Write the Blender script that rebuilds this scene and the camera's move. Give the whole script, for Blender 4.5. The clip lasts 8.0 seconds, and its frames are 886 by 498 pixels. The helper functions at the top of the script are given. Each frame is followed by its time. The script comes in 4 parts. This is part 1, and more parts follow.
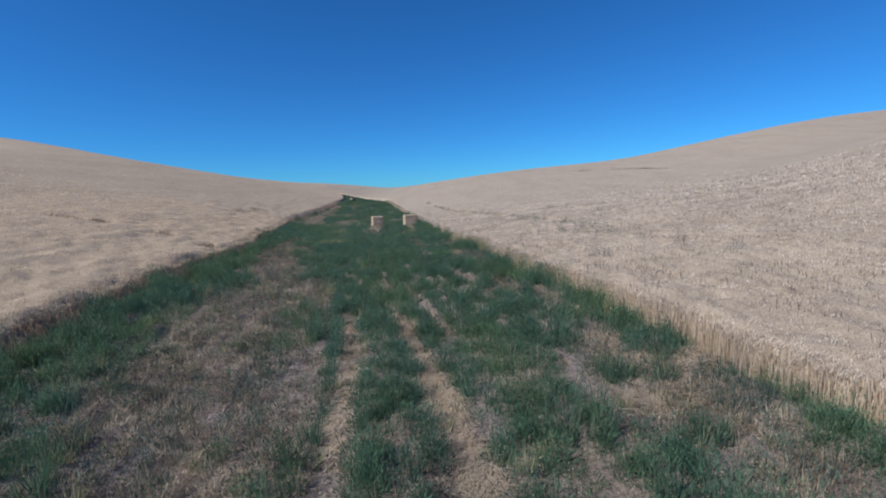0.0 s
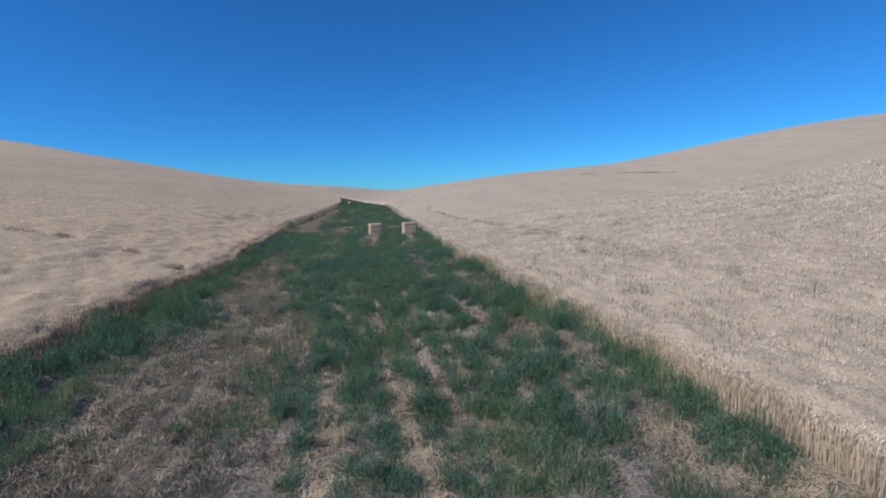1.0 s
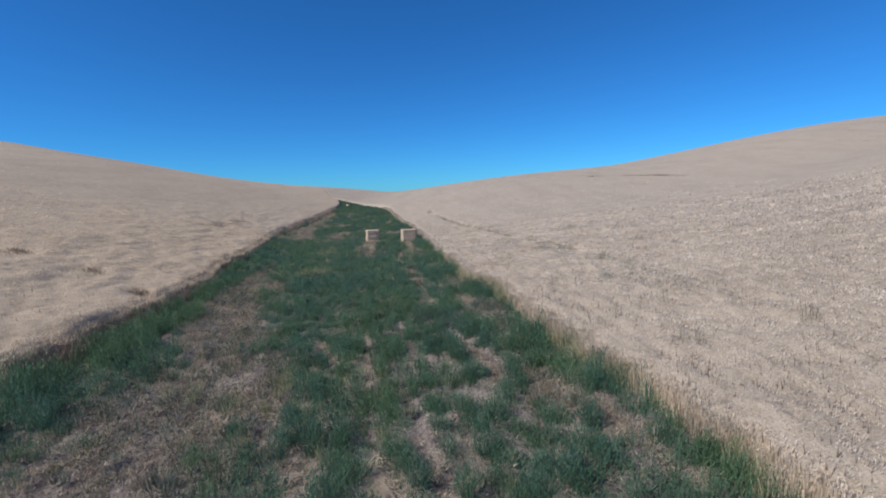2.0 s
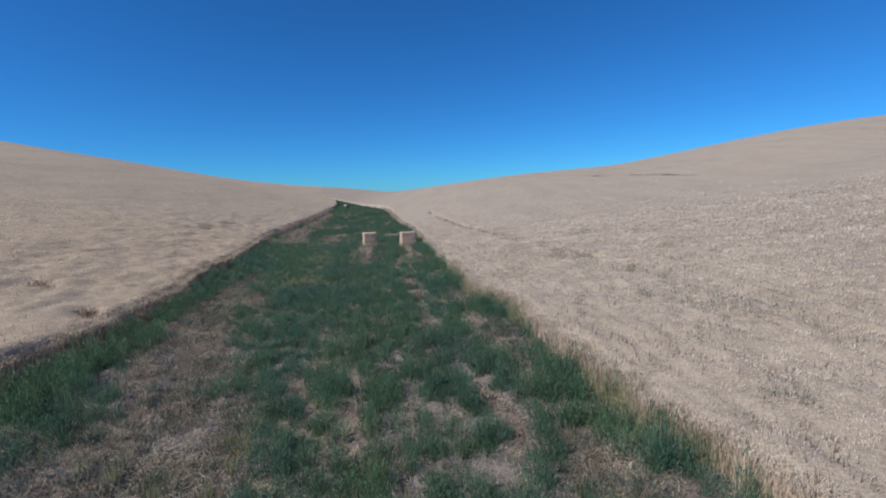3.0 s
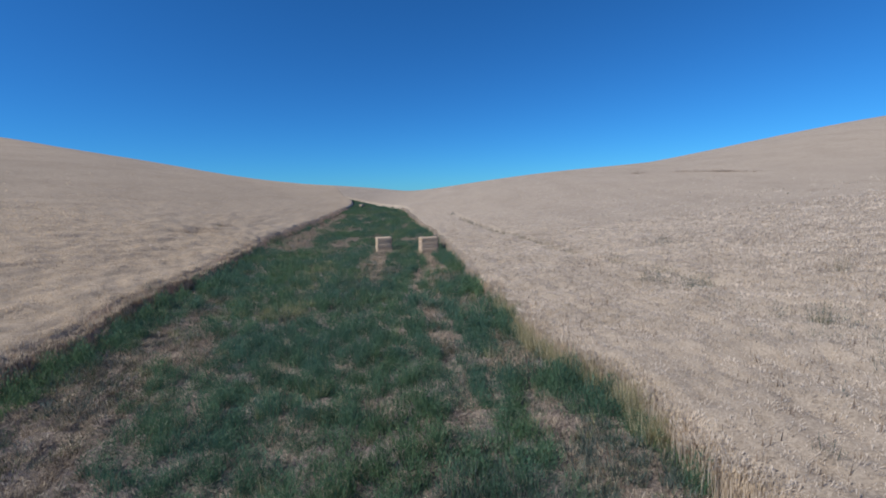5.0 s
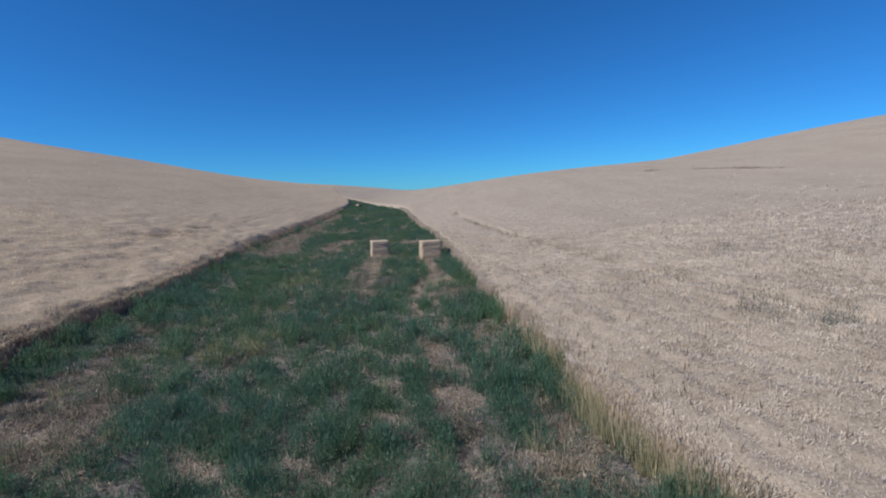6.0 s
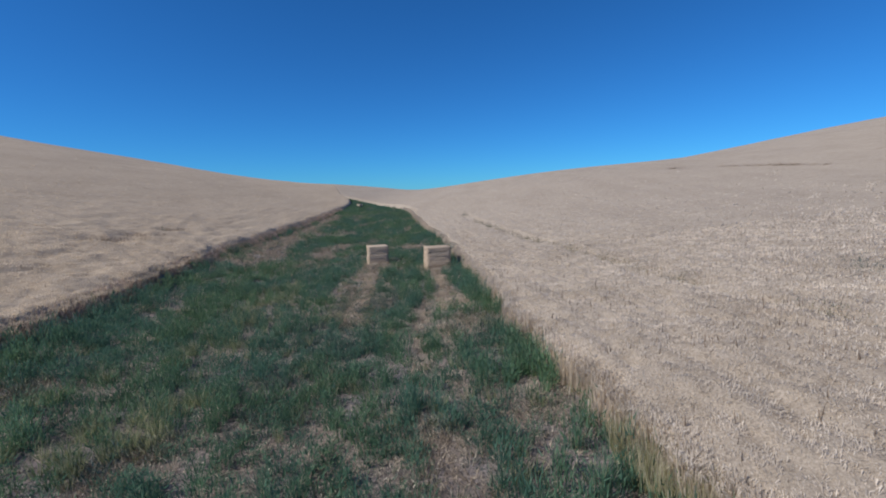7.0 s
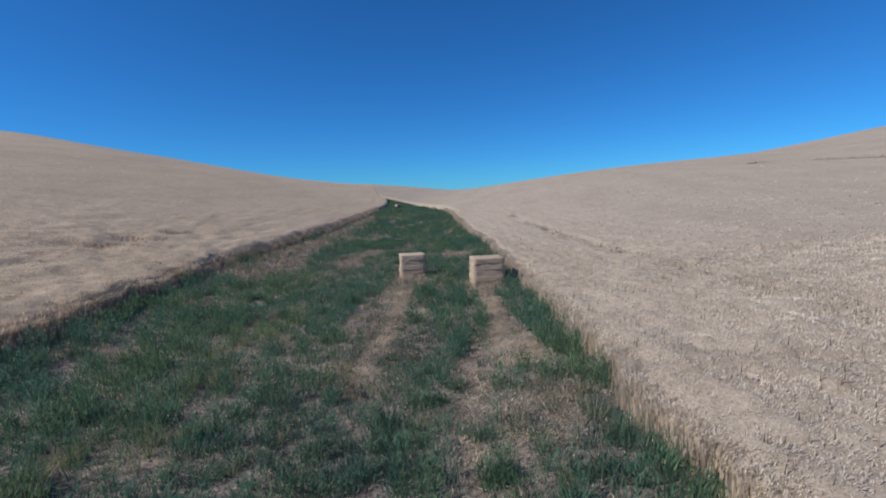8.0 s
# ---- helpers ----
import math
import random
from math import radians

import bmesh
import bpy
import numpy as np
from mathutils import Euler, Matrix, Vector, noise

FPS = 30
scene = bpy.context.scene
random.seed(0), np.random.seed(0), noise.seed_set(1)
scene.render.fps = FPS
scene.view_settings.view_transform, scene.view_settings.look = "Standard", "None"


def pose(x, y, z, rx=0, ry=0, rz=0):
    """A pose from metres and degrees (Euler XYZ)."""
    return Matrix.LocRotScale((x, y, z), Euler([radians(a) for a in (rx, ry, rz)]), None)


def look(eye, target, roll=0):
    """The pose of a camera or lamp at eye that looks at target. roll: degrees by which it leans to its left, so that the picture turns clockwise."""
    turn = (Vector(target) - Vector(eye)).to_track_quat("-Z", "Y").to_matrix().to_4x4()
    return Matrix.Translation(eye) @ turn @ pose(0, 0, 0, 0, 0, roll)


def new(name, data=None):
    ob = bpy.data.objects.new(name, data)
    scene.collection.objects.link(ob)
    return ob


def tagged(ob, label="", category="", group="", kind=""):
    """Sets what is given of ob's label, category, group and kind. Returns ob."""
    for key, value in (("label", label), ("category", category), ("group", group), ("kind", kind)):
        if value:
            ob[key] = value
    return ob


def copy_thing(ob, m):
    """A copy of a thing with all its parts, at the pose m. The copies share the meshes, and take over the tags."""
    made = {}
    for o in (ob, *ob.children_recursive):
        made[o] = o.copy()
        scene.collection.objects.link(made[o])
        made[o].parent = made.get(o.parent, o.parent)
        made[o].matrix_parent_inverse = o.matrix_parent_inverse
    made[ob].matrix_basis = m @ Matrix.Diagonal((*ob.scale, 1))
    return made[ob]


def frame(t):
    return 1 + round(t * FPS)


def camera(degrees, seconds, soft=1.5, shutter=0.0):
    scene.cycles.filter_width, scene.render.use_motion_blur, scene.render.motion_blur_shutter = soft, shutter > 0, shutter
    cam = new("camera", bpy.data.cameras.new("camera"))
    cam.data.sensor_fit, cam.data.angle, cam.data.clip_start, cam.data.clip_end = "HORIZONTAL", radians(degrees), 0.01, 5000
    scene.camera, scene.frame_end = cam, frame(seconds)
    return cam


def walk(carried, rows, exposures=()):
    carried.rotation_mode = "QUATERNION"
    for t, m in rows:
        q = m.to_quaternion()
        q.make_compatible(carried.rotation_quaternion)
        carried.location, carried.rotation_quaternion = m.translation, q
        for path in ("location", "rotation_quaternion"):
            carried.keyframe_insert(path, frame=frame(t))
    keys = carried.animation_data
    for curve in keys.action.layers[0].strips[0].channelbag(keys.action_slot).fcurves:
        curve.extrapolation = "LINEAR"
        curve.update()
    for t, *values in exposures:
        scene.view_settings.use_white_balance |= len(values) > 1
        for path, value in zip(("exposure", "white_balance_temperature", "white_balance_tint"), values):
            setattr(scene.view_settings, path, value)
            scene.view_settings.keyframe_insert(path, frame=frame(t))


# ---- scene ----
# ---- camera and path ----
cam = camera(88.7, 8.0, soft=1.85)
METRES, EYE, TILT, LEAN, TURN = 36.0, 3.7, -7.5, 2.0, 0.0
ROWS = [
    (0.0, 0.0, 0.0, 0.0, 0.0, 0.12, -0.0),
    (0.5, -0.0014, 0.0442, 0.0146, 0.01, 0.17, -0.07),
    (1.0, -0.0032, 0.0876, 0.0315, 0.02, 0.2, -0.15),
    (1.5, -0.0051, 0.1295, 0.0494, 0.04, 0.22, -0.23),
    (3.0, -0.0121, 0.259, 0.0725, -0.01, 0.17, -0.28),
    (3.5, -0.016, 0.3084, 0.0779, 2.02, 0.15, -0.49),
    (4.0, -0.0205, 0.3614, 0.0832, 2.38, 0.15, -0.55),
    (4.5, -0.0263, 0.4206, 0.0891, 2.41, 0.15, -0.6),
    (6.0, -0.0475, 0.6319, 0.1073, 2.45, 0.15, -0.52),
    (6.5, -0.0547, 0.7123, 0.1136, 2.39, 0.18, -0.61),
    (7.0, -0.0627, 0.7977, 0.1201, 3.09, 0.25, -0.71),
    (7.5, -0.0738, 0.8876, 0.1275, 6.32, 0.27, -1.02),
    (8.0, -0.0896, 0.981, 0.1354, 8.14, 0.29, -1.2),
]
walk(cam, [(t, pose(0, 0, EYE, TILT, LEAN, TURN) @ pose(METRES * x, METRES * y, METRES * z, 90 + pitch, roll, yaw)) for t, x, y, z, yaw, pitch, roll in ROWS],
     exposures=[(0.0, 0.01), (0.8, 0.05), (1.5, 0.08), (3.0, -0.03), (4.5, -0.06), (8.0, -0.08)])

# ---- sky, sun, exposure ----
SUN_FROM = Vector((-0.82, -0.45, 0.85)).normalized()
world = bpy.data.worlds.new("sky")
scene.world = world
world.use_nodes = True
wn, wl = world.node_tree.nodes, world.node_tree.links
sky = wn.new("ShaderNodeTexSky")
sky.sky_type = "NISHITA"
sky.sun_disc = False
sky.sun_elevation = math.asin(SUN_FROM.z)
sky.sun_rotation = math.atan2(SUN_FROM.x, SUN_FROM.y)
sky.altitude, sky.air_density, sky.dust_density, sky.ozone_density = 800, 0.9, 0.05, 8.0
tint = wn.new("ShaderNodeMix")  # the deep blue of dry upland air
tint.data_type, tint.blend_type = "RGBA", "MULTIPLY"
tint.inputs[0].default_value = 1.0
tint.inputs[7].default_value = (0.225, 0.695, 1.03, 1)
wl.new(sky.outputs[0], tint.inputs[6])
wl.new(tint.outputs[2], wn["Background"].inputs[0])
wn["Background"].inputs[1].default_value = 0.115
lamp = bpy.data.lights.new("sun", "SUN")
lamp.energy, lamp.angle, lamp.color = 4.7, radians(0.53), (1.0, 0.945, 0.88)
sun = new("sun", lamp)
sun.matrix_world = look(SUN_FROM * 50, (0, 0, 0))

# ---- materials ----
def material(name, rough=0.9):
    m = bpy.data.materials.new(name)
    m.use_nodes = True
    n, l = m.node_tree.nodes, m.node_tree.links
    b = n["Principled BSDF"]
    b.inputs["Roughness"].default_value = rough
    b.inputs["Specular IOR Level"].default_value = 0.2
    return m, n, l, b


def noise_node(n, l, scale, detail=4.0, rough=0.55, stretch=None, turn=0.0):
    co = n.new("ShaderNodeTexCoord")
    t = n.new("ShaderNodeTexNoise")
    t.inputs["Scale"].default_value = scale
    t.inputs["Detail"].default_value = detail
    t.inputs["Roughness"].default_value = rough
    src = co.outputs["Object"]
    if stretch:
        mp = n.new("ShaderNodeMapping")
        mp.inputs["Scale"].default_value = stretch
        mp.inputs["Rotation"].default_value = (0, 0, radians(turn))
        l.new(src, mp.inputs[0])
        src = mp.outputs[0]
    l.new(src, t.inputs["Vector"])
    return t.outputs["Fac"]


def ramp(n, l, fac, stops):
    r = n.new("ShaderNodeValToRGB")
    e = r.color_ramp.elements
    while len(e) < len(stops):
        e.new(0.5)
    for k, (p, c) in zip(e, stops):
        k.position, k.color = p, (*c, 1)
    l.new(fac, r.inputs[0])
    return r.outputs[0]


def blend(n, l, a, b, fac, kind="MIX"):
    x = n.new("ShaderNodeMix")
    x.data_type, x.blend_type = "RGBA", kind
    for sock, v in ((x.inputs[0], fac), (x.inputs[6], a), (x.inputs[7], b)):
        if isinstance(v, (int, float)):
            sock.default_value = v
        elif isinstance(v, tuple):
            sock.default_value = (*v, 1)
        else:
            l.new(v, sock)
    return x.outputs[2]


def bump(n, l, b, height, strength, distance):
    k = n.new("ShaderNodeBump")
    k.inputs["Strength"].default_value, k.inputs["Distance"].default_value = strength, distance
    l.new(height, k.inputs["Height"])
    l.new(k.outputs[0], b.inputs["Normal"])


def soil_material():
    m, n, l, b = material("soil", 0.95)
    c = ramp(n, l, noise_node(n, l, 0.9, 5), [(0.3, (0.24, 0.20, 0.175)), (0.5, (0.365, 0.308, 0.264)), (0.72, (0.50, 0.423, 0.347))])
    crust = ramp(n, l, noise_node(n, l, 0.55, 4, 0.6, (1.0, 0.4, 1.0), 11), [(0.46, (0, 0, 0)), (0.6, (0.85, 0.85, 0.85))])
    c = blend(n, l, c, (0.345, 0.311, 0.312), crust)
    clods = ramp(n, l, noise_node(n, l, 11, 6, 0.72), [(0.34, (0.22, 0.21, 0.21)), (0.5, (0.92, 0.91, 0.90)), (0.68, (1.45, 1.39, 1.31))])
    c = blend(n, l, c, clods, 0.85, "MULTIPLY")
    straw = ramp(n, l, noise_node(n, l, 38, 4, 0.75, (1.0, 0.3, 1.0), 11), [(0.55, (0, 0, 0)), (0.68, (0.7, 0.7, 0.7))])
    c = blend(n, l, c, (0.44, 0.37, 0.285), straw)
    l.new(c, b.inputs["Base Color"])
    bump(n, l, b, noise_node(n, l, 8, 9, 0.75), 1.0, 0.2)
    return m


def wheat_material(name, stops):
    """The straw and leaves between the ears, and the whole crop where it is far off; self-shadow is put into the
    colour.
    """
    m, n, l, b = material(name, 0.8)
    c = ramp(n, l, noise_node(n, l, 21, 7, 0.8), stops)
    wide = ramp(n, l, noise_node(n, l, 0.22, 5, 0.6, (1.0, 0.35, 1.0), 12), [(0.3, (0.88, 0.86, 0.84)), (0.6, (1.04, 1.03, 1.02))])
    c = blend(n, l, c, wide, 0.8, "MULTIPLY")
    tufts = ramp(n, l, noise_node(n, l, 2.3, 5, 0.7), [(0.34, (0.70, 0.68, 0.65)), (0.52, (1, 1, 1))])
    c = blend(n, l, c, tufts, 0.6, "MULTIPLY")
    # drifts of browner flattened straw, with lodging shadows put into the colour
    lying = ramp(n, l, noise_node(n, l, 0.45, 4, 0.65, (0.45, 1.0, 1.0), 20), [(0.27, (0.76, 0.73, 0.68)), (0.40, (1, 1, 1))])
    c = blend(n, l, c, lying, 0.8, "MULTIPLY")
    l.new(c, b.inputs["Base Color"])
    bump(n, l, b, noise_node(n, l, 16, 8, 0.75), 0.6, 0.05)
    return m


def blade_material(name, stops, rough=0.8, glow=0.25, other=None):
    """Thin plant parts, each a little different, that let some light through. other: the tones of a second growth, in drifts."""
    m, n, l, b = material(name, rough)
    g = n.new("ShaderNodeNewGeometry")
    c = ramp(n, l, g.outputs["Random Per Island"], stops)
    if other:
        drift = ramp(n, l, noise_node(n, l, 0.33, 3, 0.6, (1.0, 0.45, 1.0), 11), [(0.42, (0, 0, 0)), (0.6, (1, 1, 1))])
        c = blend(n, l, c, ramp(n, l, g.outputs["Random Per Island"], other), drift)
    patch = ramp(n, l, noise_node(n, l, 0.8, 3), [(0.3, (0.78, 0.78, 0.78)), (0.7, (1.15, 1.15, 1.15))])
    c = blend(n, l, c, patch, 1.0, "MULTIPLY")
    l.new(c, b.inputs["Base Color"])
    tr = n.new("ShaderNodeBsdfTranslucent")
    l.new(c, tr.inputs[0])
    mx = n.new("ShaderNodeMixShader")
    mx.inputs[0].default_value = glow
    l.new(b.outputs[0], mx.inputs[1])
    l.new(tr.outputs[0], mx.inputs[2])
    l.new(mx.outputs[0], n["Material Output"].inputs[0])
    return m


def bale_material():
    m, n, l, b = material("baled_straw", 0.9)
    c = ramp(n, l, noise_node(n, l, 26, 5, 0.7, (1, 1, 3)), [(0.3, (0.26, 0.19, 0.14)), (0.5, (0.50, 0.405, 0.305)), (0.72, (0.70, 0.61, 0.50))])
    oi = n.new("ShaderNodeObjectInfo")
    c = blend(n, l, c, ramp(n, l, oi.outputs["Random"], [(0.0, (0.9, 0.87, 0.84)), (1.0, (1.15, 1.13, 1.1))]), 1.0, "MULTIPLY")
    l.new(c, b.inputs["Base Color"])
    bump(n, l, b, noise_node(n, l, 60, 4, 0.7), 0.9, 0.03)
    return m


SOIL = soil_material()
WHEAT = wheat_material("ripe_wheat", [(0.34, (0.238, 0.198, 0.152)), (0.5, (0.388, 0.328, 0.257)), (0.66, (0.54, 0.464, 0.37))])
# left-field wheat and ears: warmer colour painted in against the blue skylight there
SHADE_WARMED = wheat_material("shade_warmed_wheat", [(0.32, (0.275, 0.214, 0.150)), (0.5, (0.43, 0.348, 0.252)), (0.68, (0.575, 0.478, 0.356))])
HEADS = blade_material("wheat_heads", [(0.0, (0.55, 0.47, 0.38)), (0.4, (0.66, 0.575, 0.475)), (0.8, (0.73, 0.645, 0.54)), (1.0, (0.80, 0.725, 0.62))], 0.7, 0.4)
SHADE_WARMED_HEADS = blade_material("shade_warmed_wheat_heads", [(0.0, (0.60, 0.488, 0.355)), (0.4, (0.665, 0.548, 0.405)), (0.8, (0.71, 0.592, 0.442)), (1.0, (0.78, 0.68, 0.535))], 0.7, 0.5)
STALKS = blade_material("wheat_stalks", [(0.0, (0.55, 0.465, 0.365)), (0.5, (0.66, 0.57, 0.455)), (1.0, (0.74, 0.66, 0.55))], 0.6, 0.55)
# left-rim copy of the stalks, the rim's brown shade put into the colour
SHADED = blade_material("shade_toned_wheat_stalks", [(0.0, (0.44, 0.32, 0.245)), (0.5, (0.62, 0.49, 0.385)), (1.0, (0.74, 0.63, 0.51))], 0.7, 0.65)
GREEN = blade_material("green_leaves", [(0.0, (0.076, 0.154, 0.106)), (0.5, (0.100, 0.200, 0.138)), (0.9, (0.124, 0.235, 0.160)), (1.0, (0.26, 0.30, 0.205))], 0.85, 0.45,
                       [(0.0, (0.090, 0.164, 0.090)), (0.5, (0.126, 0.222, 0.118)), (0.9, (0.154, 0.255, 0.137)), (1.0, (0.31, 0.33, 0.21))])
LIME = blade_material("yellow_green_grass", [(0.0, (0.15, 0.205, 0.095)), (0.5, (0.29, 0.315, 0.17)), (1.0, (0.56, 0.52, 0.34))], 0.8, 0.4)
SAGE = blade_material("grey_green_leaves", [(0.0, (0.06, 0.10, 0.085)), (0.6, (0.12, 0.17, 0.145)), (1.0, (0.24, 0.26, 0.22))])
DRY = blade_material("dry_grass", [(0.0, (0.13, 0.10, 0.075)), (0.5, (0.30, 0.235, 0.17)), (0.85, (0.50, 0.41, 0.30)), (1.0, (0.70, 0.60, 0.46))])
LITTER = blade_material("straw_litter", [(0.0, (0.24, 0.195, 0.15)), (0.4, (0.46, 0.385, 0.29)), (0.8, (0.64, 0.55, 0.42)), (1.0, (0.78, 0.70, 0.56))])
GREYED = blade_material("grey_stubble", [(0.0, (0.20, 0.165, 0.13)), (0.5, (0.36, 0.30, 0.235)), (0.85, (0.52, 0.44, 0.34)), (1.0, (0.66, 0.57, 0.44))])
BROWN = blade_material("brown_stems", [(0.0, (0.15, 0.115, 0.085)), (0.6, (0.26, 0.20, 0.15)), (1.0, (0.36, 0.29, 0.22))])
# brown of the shaded left wheat face, carried by added grass blades
SHADE_BROWN = blade_material("shade_brown_grass", [(0.0, (0.34, 0.215, 0.165)), (0.6, (0.54, 0.39, 0.305)), (1.0, (0.68, 0.55, 0.44))], 0.8, 0.65)
PALE = blade_material("pale_yellow_grass", [(0.0, (0.24, 0.245, 0.125)), (0.5, (0.46, 0.425, 0.27)), (1.0, (0.66, 0.60, 0.44))], 0.8, 0.4)
OLIVE = blade_material("olive_weed", [(0.0, (0.08, 0.085, 0.05)), (0.6, (0.14, 0.15, 0.09)), (1.0, (0.26, 0.25, 0.16))])
STRAW = bale_material()
TWINE = material("orange_twine", 0.7)[0]
TWINE.node_tree.nodes["Principled BSDF"].inputs["Base Color"].default_value = (0.35, 0.20, 0.10, 1)

# ---- lie of the land ----
LEVEL, RISE_RIGHT, RISE_LEFT = 0.81, 0.22, 0.32
RINGS = [  # distance, breadth, first bearing, step of the swells on an arc round (-3, 15), and their heights
    (60, 34, -70, 14, (-21.79, 32.55, -15.49, -11.10, 14.56, 3.62, -13.24, 1.26, 12.18, -10.17, -3.67)),
    (105, 32, -84, 14, (15.91, -9.20, 9.66, -8.18, 9.48, -4.74, 1.74, 7.73, -13.72, 13.05, -7.85, -15.91, 55.69)),
    (150, 28, -70, 10, (-26.11, 3.37, 5.26, -3.83, 4.41, -6.45, 8.72, -3.09, 2.27, 0.45, -0.94, 2.68, -0.34, -0.67, -3.67)),
    (205, 42, -72, 12, (-4.77, 9.01, 3.81, -4.70, -1.47, 1.57, 4.99, -0.22, -5.51, -0.51, 1.89, 2.18, 0.93)),
    (300, 90, -80, 20, (-30.42, 22.13, 27.28, -11.59, 22.05, 2.55, 28.94, 17.39, -4.07)),
    (450, 150, -90, 30, (-118.00, -23.56, -8.22, -41.26, -17.30, -29.68, -68.04)),
]
HILLS = [(-3, 30, 30, 4.35)]  # x, y, breadth, height of each swell
for far, breadth, bearing, step, heights in RINGS:
    for k, h in enumerate(heights):
        way = radians(bearing + k * step)
        HILLS.append((-3 + far * math.sin(way), 15 + far * math.cos(way), breadth, h))


def land(x, y):
    """Ground height of the bare hills and the draw between them."""
    x, y = np.asarray(x, float), np.asarray(y, float)
    u = x - (-2.0 - 0.16 * (np.clip(y, -60, 110) - 10))
    v = np.sqrt(81 + u * u) - 9
    z = LEVEL + np.where(u > 0, RISE_RIGHT, RISE_LEFT) * 90 * np.tanh(v / 90) * np.exp(-(x * x + (y - 30) ** 2) / (2 * 380.0 ** 2))
    for hx, hy, w, h in HILLS:
        z = z + h * np.exp(-((x - hx) ** 2 + (y - hy) ** 2) / (2 * w * w))
    return z


class Grain:
    """Smooth value noise on a repeating table, 0 to 1."""
    def __init__(self, seed):
        self.table = np.random.RandomState(seed).rand(256, 256)

    def at(self, x, y):
        x, y = np.asarray(x, float), np.asarray(y, float)
        i, j = np.floor(x).astype(int), np.floor(y).astype(int)
        u, v = x - i, y - j
        u, v = u * u * (3 - 2 * u), v * v * (3 - 2 * v)
        t = self.table
        a, b = t[i % 256, j % 256], t[(i + 1) % 256, j % 256]
        c, d = t[i % 256, (j + 1) % 256], t[(i + 1) % 256, (j + 1) % 256]
        return (a * (1 - u) + b * u) * (1 - v) + (c * (1 - u) + d * u) * v


G1, G2, G3 = Grain(3), Grain(7), Grain(11)
rng = np.random.RandomState(5)

# The two edges of the wheat along the draw: y, x.
EDGE_L = np.array([(-80, 4), (-20, -6.5), (8, -10.4), (13, -11.5), (17, -12.0), (23, -12.6), (30, -13.2), (34, -14.6), (38, -15.4), (46, -17.0), (51, -18.4), (56, -19.8), (63, -21.1), (74, -22.5), (88, -23.4), (102, -24.2), (113, -25.0), (118, -25.6), (122, -26.3), (125, -27.8), (127, -29.6), (170, -44)], float)
EDGE_R = np.array([(-80, 20), (-20, 12), (6, 6.9), (9, 6.05), (12.5, 5.3), (17, 4.2), (20.3, 3.5), (22.5, 3.05), (26, 2.35), (32, 1.0), (37, 0.2), (43, -0.75), (46, -1.05), (50.5, -1.55), (60, -2.8), (73, -4.8), (83, -7.3), (91, -9.1), (103, -12.0), (110, -14.4), (114.8, -16.6), (119, -20), (123, -23.5), (126, -27), (127.5, -30.4), (129, -34), (170, -60)], float)


def edge_left(y):
    y = np.asarray(y, float)
    return np.interp(y, EDGE_L[:, 0], EDGE_L[:, 1]) + 0.25 + 0.5 * (G1.at(y * 0.6, 2.5) - 0.5) + 0.35 * (G2.at(y * 2.1, 9.5) - 0.5)


def edge_right(y):
    y = np.asarray(y, float)
    return np.interp(y, EDGE_R[:, 0], EDGE_R[:, 1]) + 0.45 * (G2.at(y * 0.7, 4.5) - 0.5) + 0.3 * (G3.at(y * 2.3, 1.5) - 0.5)


# Patches of the draw with thin cover: x0, y0, x1, y1, half-width.
BARE_NEAR = [
    (-4.7, 4.5, -5.9, 9.0, 1.0), (-4.4, 6.0, -5.2, 8.5, 1.3), (-5.7, 8.5, -6.5, 13.5, 2.2), (-6.5, 13.5, -7.3, 18.0, 1.9), (-7.3, 18.0, -7.7, 21.0, 1.4),
    (-7.7, 21.0, -9.4, 24.5, 1.4), (-9.4, 24.5, -11.0, 29.5, 1.1), (-11.0, 29.5, -11.8, 33.5, 0.8), (-4.6, 16.0, -6.1, 21.0, 0.5),
    (3.3, 8.2, 4.8, 8.2, 0.8), (4.6, 8.7, 5.0, 7.3, 0.6), (4.3, 5.7, 4.9, 5.8, 0.5), (4.2, 9.6, 5.8, 9.2, 0.75), (3.9, 11.8, 3.7, 10.0, 0.5),
    (2.2, 17.4, 2.5, 17.0, 0.5), (1.6, 25.0, 1.9, 22.6, 0.4), (2.1, 18.4, 3.4, 15.9, 0.35), (3.5, 15.5, 3.8, 14.2, 0.35), (0.7, 27.3, 1.4, 24.6, 0.55),
]
TRACKS = [
    (-3.5, 15.5, -2.5, 11.1, 0.26), (-2.5, 11.1, -2.3, 8.6, 0.3), (-2.3, 8.6, -1.8, 5.0, 0.32),
    (-2.2, 16.7, -1.4, 13.9, 0.2), (-1.4, 13.9, -0.7, 11.2, 0.26), (-0.7, 11.2, -0.1, 9.1, 0.3), (-0.1, 9.1, 0.6, 5.0, 0.36),
    (-1.7, 19.1, -0.6, 14.9, 0.17), (-0.6, 14.9, 0.2, 12.2, 0.17),
    (-4.8, 22.3, -3.7, 19.9, 0.18), (-3.5, 23.2, -2.8, 20.7, 0.18), (-2.8, 20.7, -2.5, 18.6, 0.22), (-1.5, 21.2, -1.2, 18.8, 0.2),
    (0.0, 22.6, 0.7, 20.7, 0.2), (0.7, 20.7, 1.2, 18.2, 0.36),
    (-3.8, 40.7, -4.3, 49.5, 0.25), (-4.3, 55.9, -3.4, 47.4, 0.28), (-3.7, 52.8, -2.7, 47.7, 0.35), (-4.5, 47.5, -3.9, 45.7, 0.35),
]
